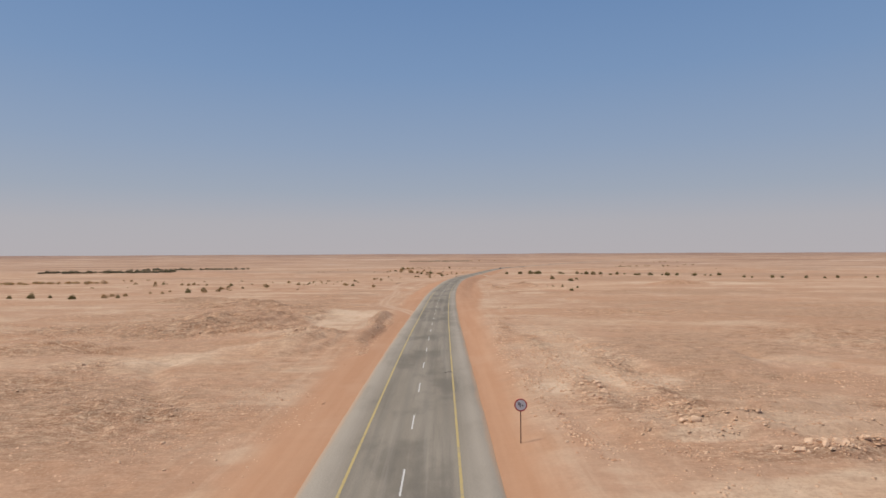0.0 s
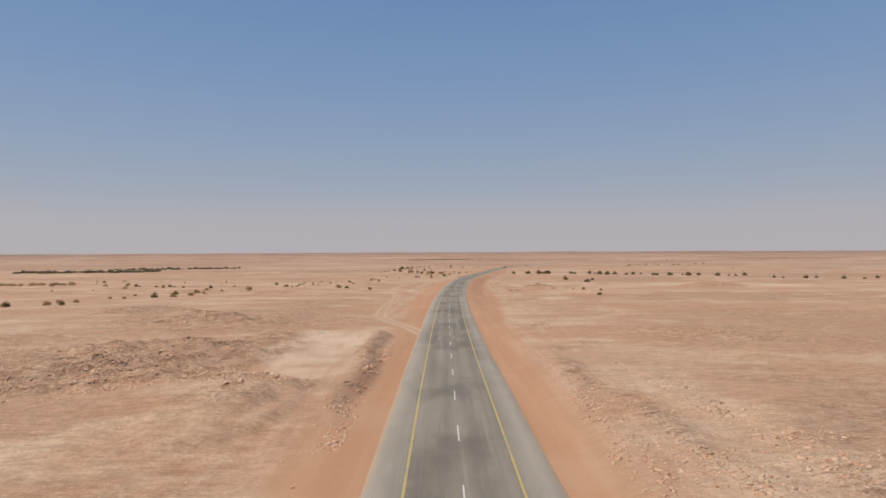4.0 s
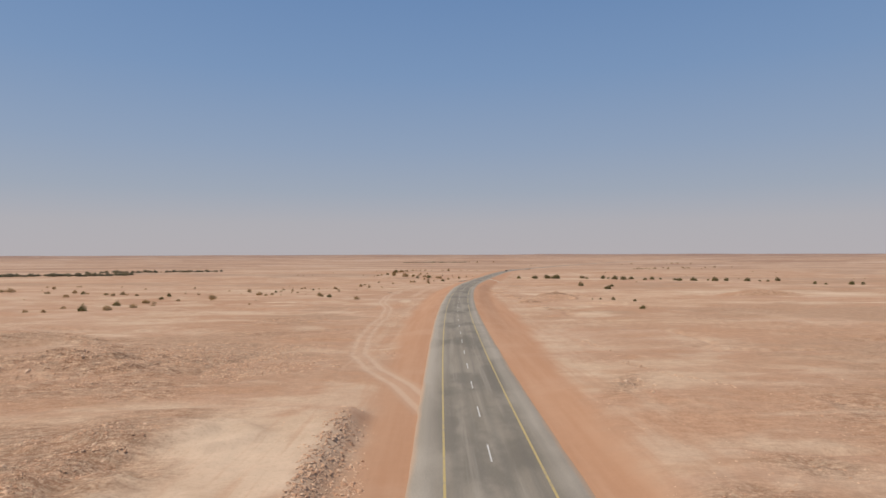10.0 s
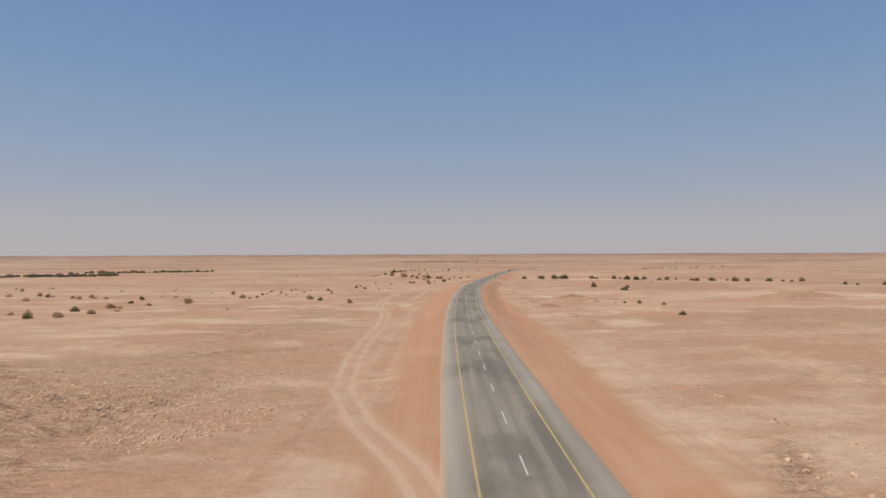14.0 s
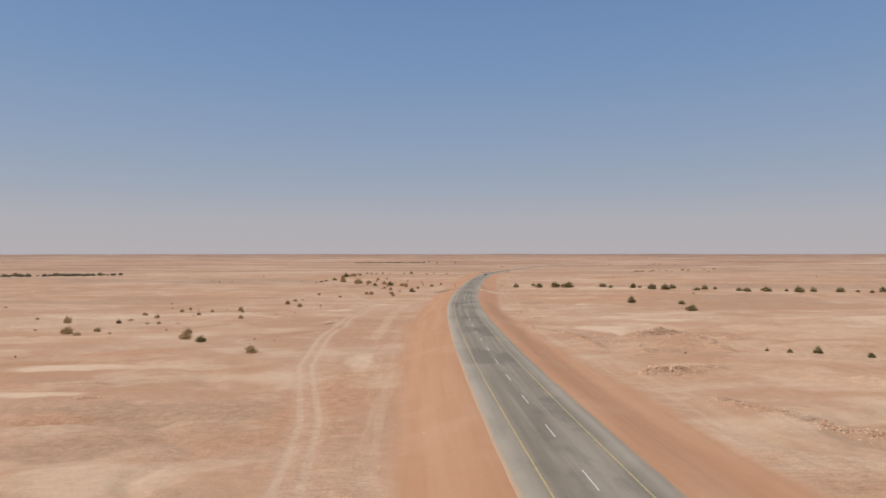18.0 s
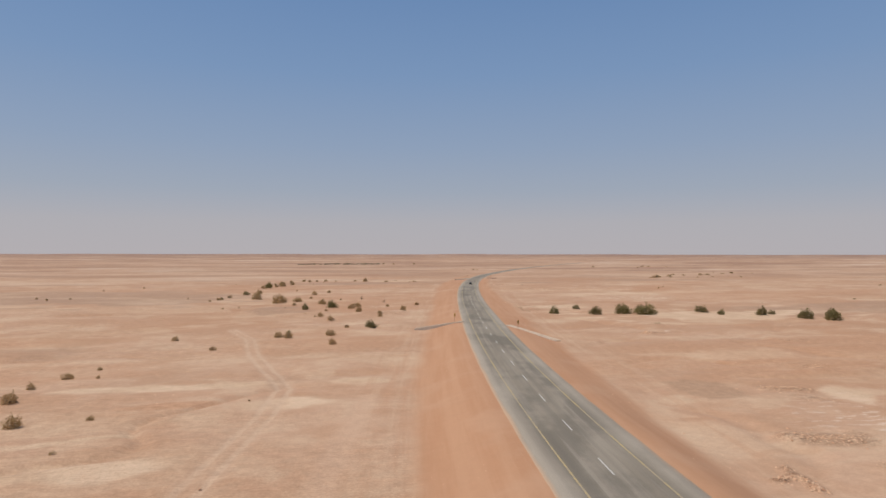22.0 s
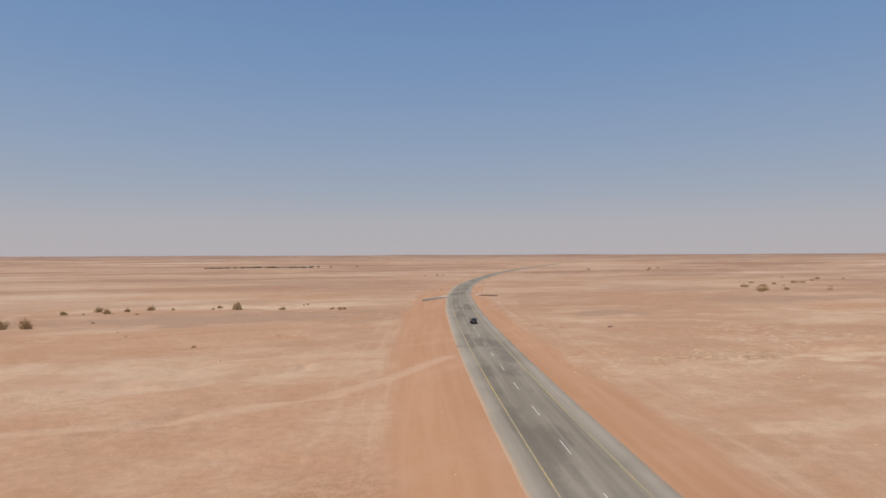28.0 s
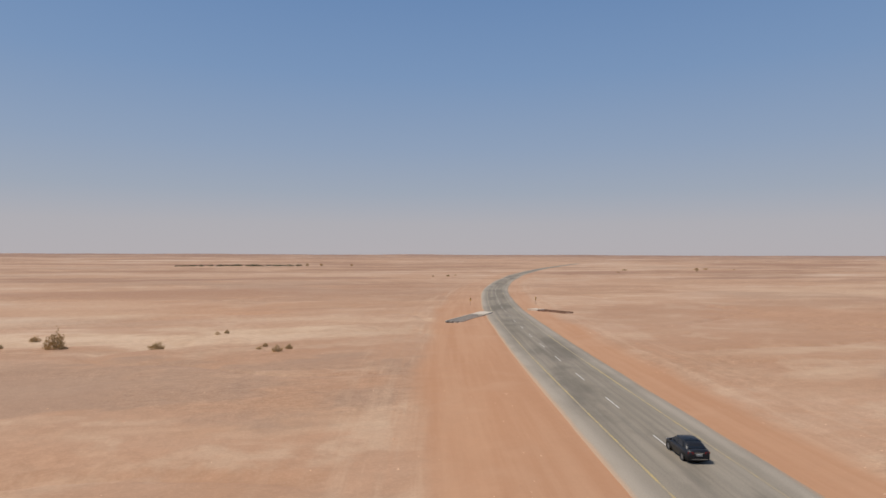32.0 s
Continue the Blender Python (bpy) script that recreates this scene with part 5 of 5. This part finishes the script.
# a fallen trunk, and torn tyre strips on the road
bm = bmesh.new()
for a, b, r0, r1 in (((-1.8, 0, .1), (0.4, .1, .14), .06, .08), ((0.4, .1, .14), (1.9, -.05, .2), .08, .04), ((0.4, .1, .14), (1.1, .5, .35), .04, .015)):
    limb(bm, a, b, r0, r1, 8)
trunk = part("fallen_trunk", bm, WOOD)
trunk.matrix_basis = pose(-28, 384, ground_z(-28, 384), 0, 0, 38)
tagged(trunk, "dark dead tree trunk lying on sand", "log")
for i, (y, u, turn, s) in enumerate(((63.8, 2.76, 40, 1.0), (687.5, -4.8, 4, 1.4))):
    bm = bmesh.new()
    for k in range(7):
        box(bm, k * 0.13 - .4, 0.05 * math.sin(k * 1.3), 0.02 + 0.008 * math.sin(k * 2.1), 0.15, 0.13 + 0.04 * math.cos(k), 0.02)
    scrap = part("tyre_scrap", bm, SCRAP)
    p = on_road(y, u)
    scrap.matrix_basis = pose(p.x, p.y, p.z, 0, 0, turn) @ Matrix.Scale(s, 4)
    tagged(scrap, "torn dusty black tyre strip lying on the asphalt", "debris", "tyre scraps")
bm = bmesh.new()
for a, b, r0, r1 in (((-0.7, 0, .06), (0.1, .1, .12), .07, .10), ((0.1, .1, .12), (0.8, -.1, .16), .10, .05), ((0.1, .1, .12), (0.3, .3, .42), .05, .015), ((-0.3, 0, .08), (-0.5, -.3, .3), .04, .015)):
    limb(bm, a, b, r0, r1, 7)
stump = part("dead_stump", bm, WOOD)
stump.matrix_basis = pose(94.6, 705.4, ground_z(94.6, 705.4), 0, 0, 10)
tagged(stump, "small dark dead shrub stump lying on stony ground", "log")


# ---- the car ----
PAINT, pt_, pb_ = material("black_car_paint")
pb_.inputs["Base Color"].default_value = (0.012, 0.013, 0.016, 1)
pb_.inputs["Roughness"].default_value = 0.4
pb_.inputs["Specular IOR Level"].default_value = 0.3
pb_.inputs["Coat Weight"].default_value = 0.12
_dust = noise_at(pt_, pt_.nodes.new("ShaderNodeTexCoord").outputs["Object"], 2.0, 5, 0.6)
pt_.links.new(blend(pt_, calc(pt_, "MULTIPLY", ramp(pt_, _dust, 0.4, 0.75), 0.12), (0.012, 0.013, 0.016), (0.10, 0.085, 0.07)), pb_.inputs["Base Color"])
CAR_GLASS, _t, _b = material("dark_car_glass")
_b.inputs["Base Color"].default_value = (0.012, 0.016, 0.022, 1)
_b.inputs["Roughness"].default_value = 0.12
_b.inputs["Specular IOR Level"].default_value = 0.3
CHROME = plain("chrome", (0.6, 0.6, 0.62), 0.15, 1.0, 0.03)
RIM = plain("alloy_rim", (0.34, 0.34, 0.35), 0.35, 0.8, 0.06)
LAMP_RED = plain("red_tail_lamp", (0.22, 0.012, 0.015), 0.2, vary=0.1)
LAMP_CLEAR = plain("clear_lamp", (0.62, 0.62, 0.63), 0.15, vary=0.05)
PLATE = plain("plate_white", (0.62, 0.62, 0.60), 0.5, vary=0.04)
TRIM = plain("black_trim", (0.015, 0.015, 0.015), 0.6)


def loft(bm, sections):
    """Skin over rows of points; each row runs round one half-open section."""
    rows = [[bm.verts.new(p) for p in s] for s in sections]
    for a, b in zip(rows, rows[1:]):
        for k in range(len(a) - 1):
            bm.faces.new((a[k], a[k + 1], b[k + 1], b[k]))
    for end in (rows[0], rows[-1]):
        bm.faces.new(end)
    return bm


def panel(corners, lift, mat, name, parent, label=""):
    """A thin plate over four or more corners, pushed out along its normal."""
    bm = bmesh.new()
    vs = [Vector(c) for c in corners]
    nrm = (vs[1] - vs[0]).cross(vs[2] - vs[0]).normalized()
    top, low = [bm.verts.new(v + nrm * lift) for v in vs], [bm.verts.new(v - nrm * 0.01) for v in vs]
    bm.faces.new(top)
    bm.faces.new(list(reversed(low)))
    for k in range(len(vs)):
        j = (k + 1) % len(vs)
        bm.faces.new((top[k], low[k], low[j], top[j]))
    return part(name, bm, mat, parent, label)


def sedan():
    car = new("car")
    # stations from tail to nose: y, half width, sill, waist, deck height
    st = [(-2.12, .66, .34, .62, .80), (-2.06, .76, .24, .66, .93), (-1.85, .83, .20, .70, .97), (-1.35, .865, .18, .72, .95), (-.7, .87, .17, .72, .93), (0, .87, .17, .71, .92),
          (.7, .87, .17, .70, .91), (1.2, .86, .18, .68, .85), (1.65, .83, .20, .64, .77), (1.95, .76, .22, .58, .68), (2.08, .66, .30, .50, .58)]
    rows = []
    for y, w, s, m, d in st:
        half = [(w * .80, s), (w * .96, s + .07), (w, m - .12), (w * .985, m), (w * .90, d - .03), (w * .55, d), (0, d + .015)]
        rows.append([(x, y, z) for x, z in half] + [(-x, y, z) for x, z in reversed(half[:-1])])
    bm = bmesh.new()
    loft(bm, rows)
    body = part("body", bm, PAINT, car, "black dusty painted body", True)
    # cabin
    cab = [(-1.72, .60, .92, .95), (-1.25, .61, .90, 1.22), (-.75, .60, .90, 1.35), (-.2, .60, .89, 1.385), (.25, .60, .88, 1.36), (.75, .61, .87, 1.13), (1.12, .64, .86, .89)]
    rows = []
    for y, w, lo, hi in cab:
        wl = w + .16
        half = [(wl, lo - .08), (wl * .97, lo), (wl - (wl - w) * min(1, (hi - lo) / .42), hi - .05), (w * .78, hi - .008), (0, hi)]
        rows.append([(x, y, z) for x, z in half] + [(-x, y, z) for x, z in reversed(half[:-1])])
    bm = bmesh.new()
    loft(bm, rows)
    part("cabin", bm, PAINT, car, "black roof and pillars", True)
    panel([(-.58, -1.66, .99), (.58, -1.66, .99), (.50, -.82, 1.338), (-.50, -.82, 1.338)], .016, CAR_GLASS, "rear_window", car, "dark sloping rear window")
    panel([(.56, 1.02, .945), (-.56, 1.02, .945), (-.49, .36, 1.318), (.49, .36, 1.318)], .016, CAR_GLASS, "windscreen", car)
    for s in (-1, 1):
        for y0, y1, y2, y3 in ((-1.22, -.28, -.28, -.86), (-.22, .80, .30, -.22)):
            c = [(s * .742, y0, .955), (s * .742, y1, .945), (s * .618, y2, 1.29), (s * .618, y3, 1.29)]
            panel(c if s > 0 else list(reversed(c)), .03, CAR_GLASS, "side_window", car)
        for y in (-.5, .45):
            part("door_handle", box(bmesh.new(), s * .868, y, .76, .03, .16, .03), CHROME, body)
        part("mirror", box(bmesh.new(), s * .93, .62, .97, .18, .10, .12), PAINT, car)
        panel([(s * .40, -2.115, .72), (s * .78, -2.03, .72), (s * .77, -2.03, .86), (s * .42, -2.105, .86)][:: s], .02, LAMP_RED, "tail_lamp", car, "red tail lamp")
        panel([(s * .46, 2.06, .52), (s * .74, 1.97, .54), (s * .74, 1.93, .64), (s * .46, 2.02, .62)][:: -s], .02, LAMP_CLEAR, "headlamp", car)
        for y in (-1.22, 1.23):
            wheel = new("wheel")
            wheel.parent = car
            wheel.location = (s * .78, y, .31)
            bm = bmesh.new()
            n = 24
            prof = [(.20, -.09), (.29, -.10), (.31, -.07), (.31, .07), (.29, .10), (.20, .09)]
            ringv = [[bm.verts.new((x, r * math.cos(k * math.tau / n), r * math.sin(k * math.tau / n))) for r, x in prof] for k in range(n)]
            for k in range(n):
                for q in range(len(prof)):
                    bm.faces.new((ringv[k][q], ringv[(k + 1) % n][q], ringv[(k + 1) % n][(q + 1) % len(prof)], ringv[k][(q + 1) % len(prof)]))
            part("tyre", bm, RUBBER, wheel)
            bm = bmesh.new()
            bmesh.ops.create_cone(bm, cap_ends=True, segments=20, radius1=.06, radius2=.06, depth=.16, matrix=Matrix.Rotation(radians(90), 4, "Y"))
            for k in range(5):
                box(bm, s * .06, 0, 0, .03, .07, .40, Matrix.Rotation(k * math.pi / 5, 4, "X"))
            part("rim", bm, RIM, wheel)
            bm = bmesh.new()
            disc(bm, .375, 0, .012, 0, .30, 28)
            bm.transform(Matrix.Rotation(radians(-90), 4, "Z"))
            bm.transform(Matrix.Translation((s * .872 - .006, y, .34)))
            part("wheel_arch", bm, TRIM, body, "black wheel arch edge")
    part("rear_bumper", box(bmesh.new(), 0, -2.10, .42, 1.34, .10, .16), PAINT, car)
    part("bumper_strip", box(bmesh.new(), 0, -2.155, .37, 1.1, .02, .03), CHROME, car, "thin chrome strip")
    part("boot_trim", box(bmesh.new(), 0, -2.118, .795, .62, .02, .035), CHROME, car)
    plate = part("number_plate", box(bmesh.new(), 0, -2.13, .66, .40, .02, .14), PLATE, car, "white number plate")
    for k in range(3):
        part("plate_bar", box(bmesh.new(), -.12 + .12 * k, -2.143, .66, .08, .006, .05), SIGN_BLACK, plate)
    part("aerial", box(bmesh.new(), 0, -.70, 1.39, .03, .12, .05), PAINT, car)
    part("underbody", box(bmesh.new(), 0, 0, .24, 1.4, 3.7, .14), TRIM, car)
    return tagged(car, "black four-door sedan car with dark glass on the asphalt", "car")


the_car = sedan()
_slope = math.degrees(math.atan2(float(road_x(728) - road_x(722)), 6))
the_car.matrix_basis = pose(68.45, 724.0, float(road_z(724)) - 0.02, 0, 0, -_slope) @ Matrix.Diagonal((0.92, 0.92, 0.92, 1))
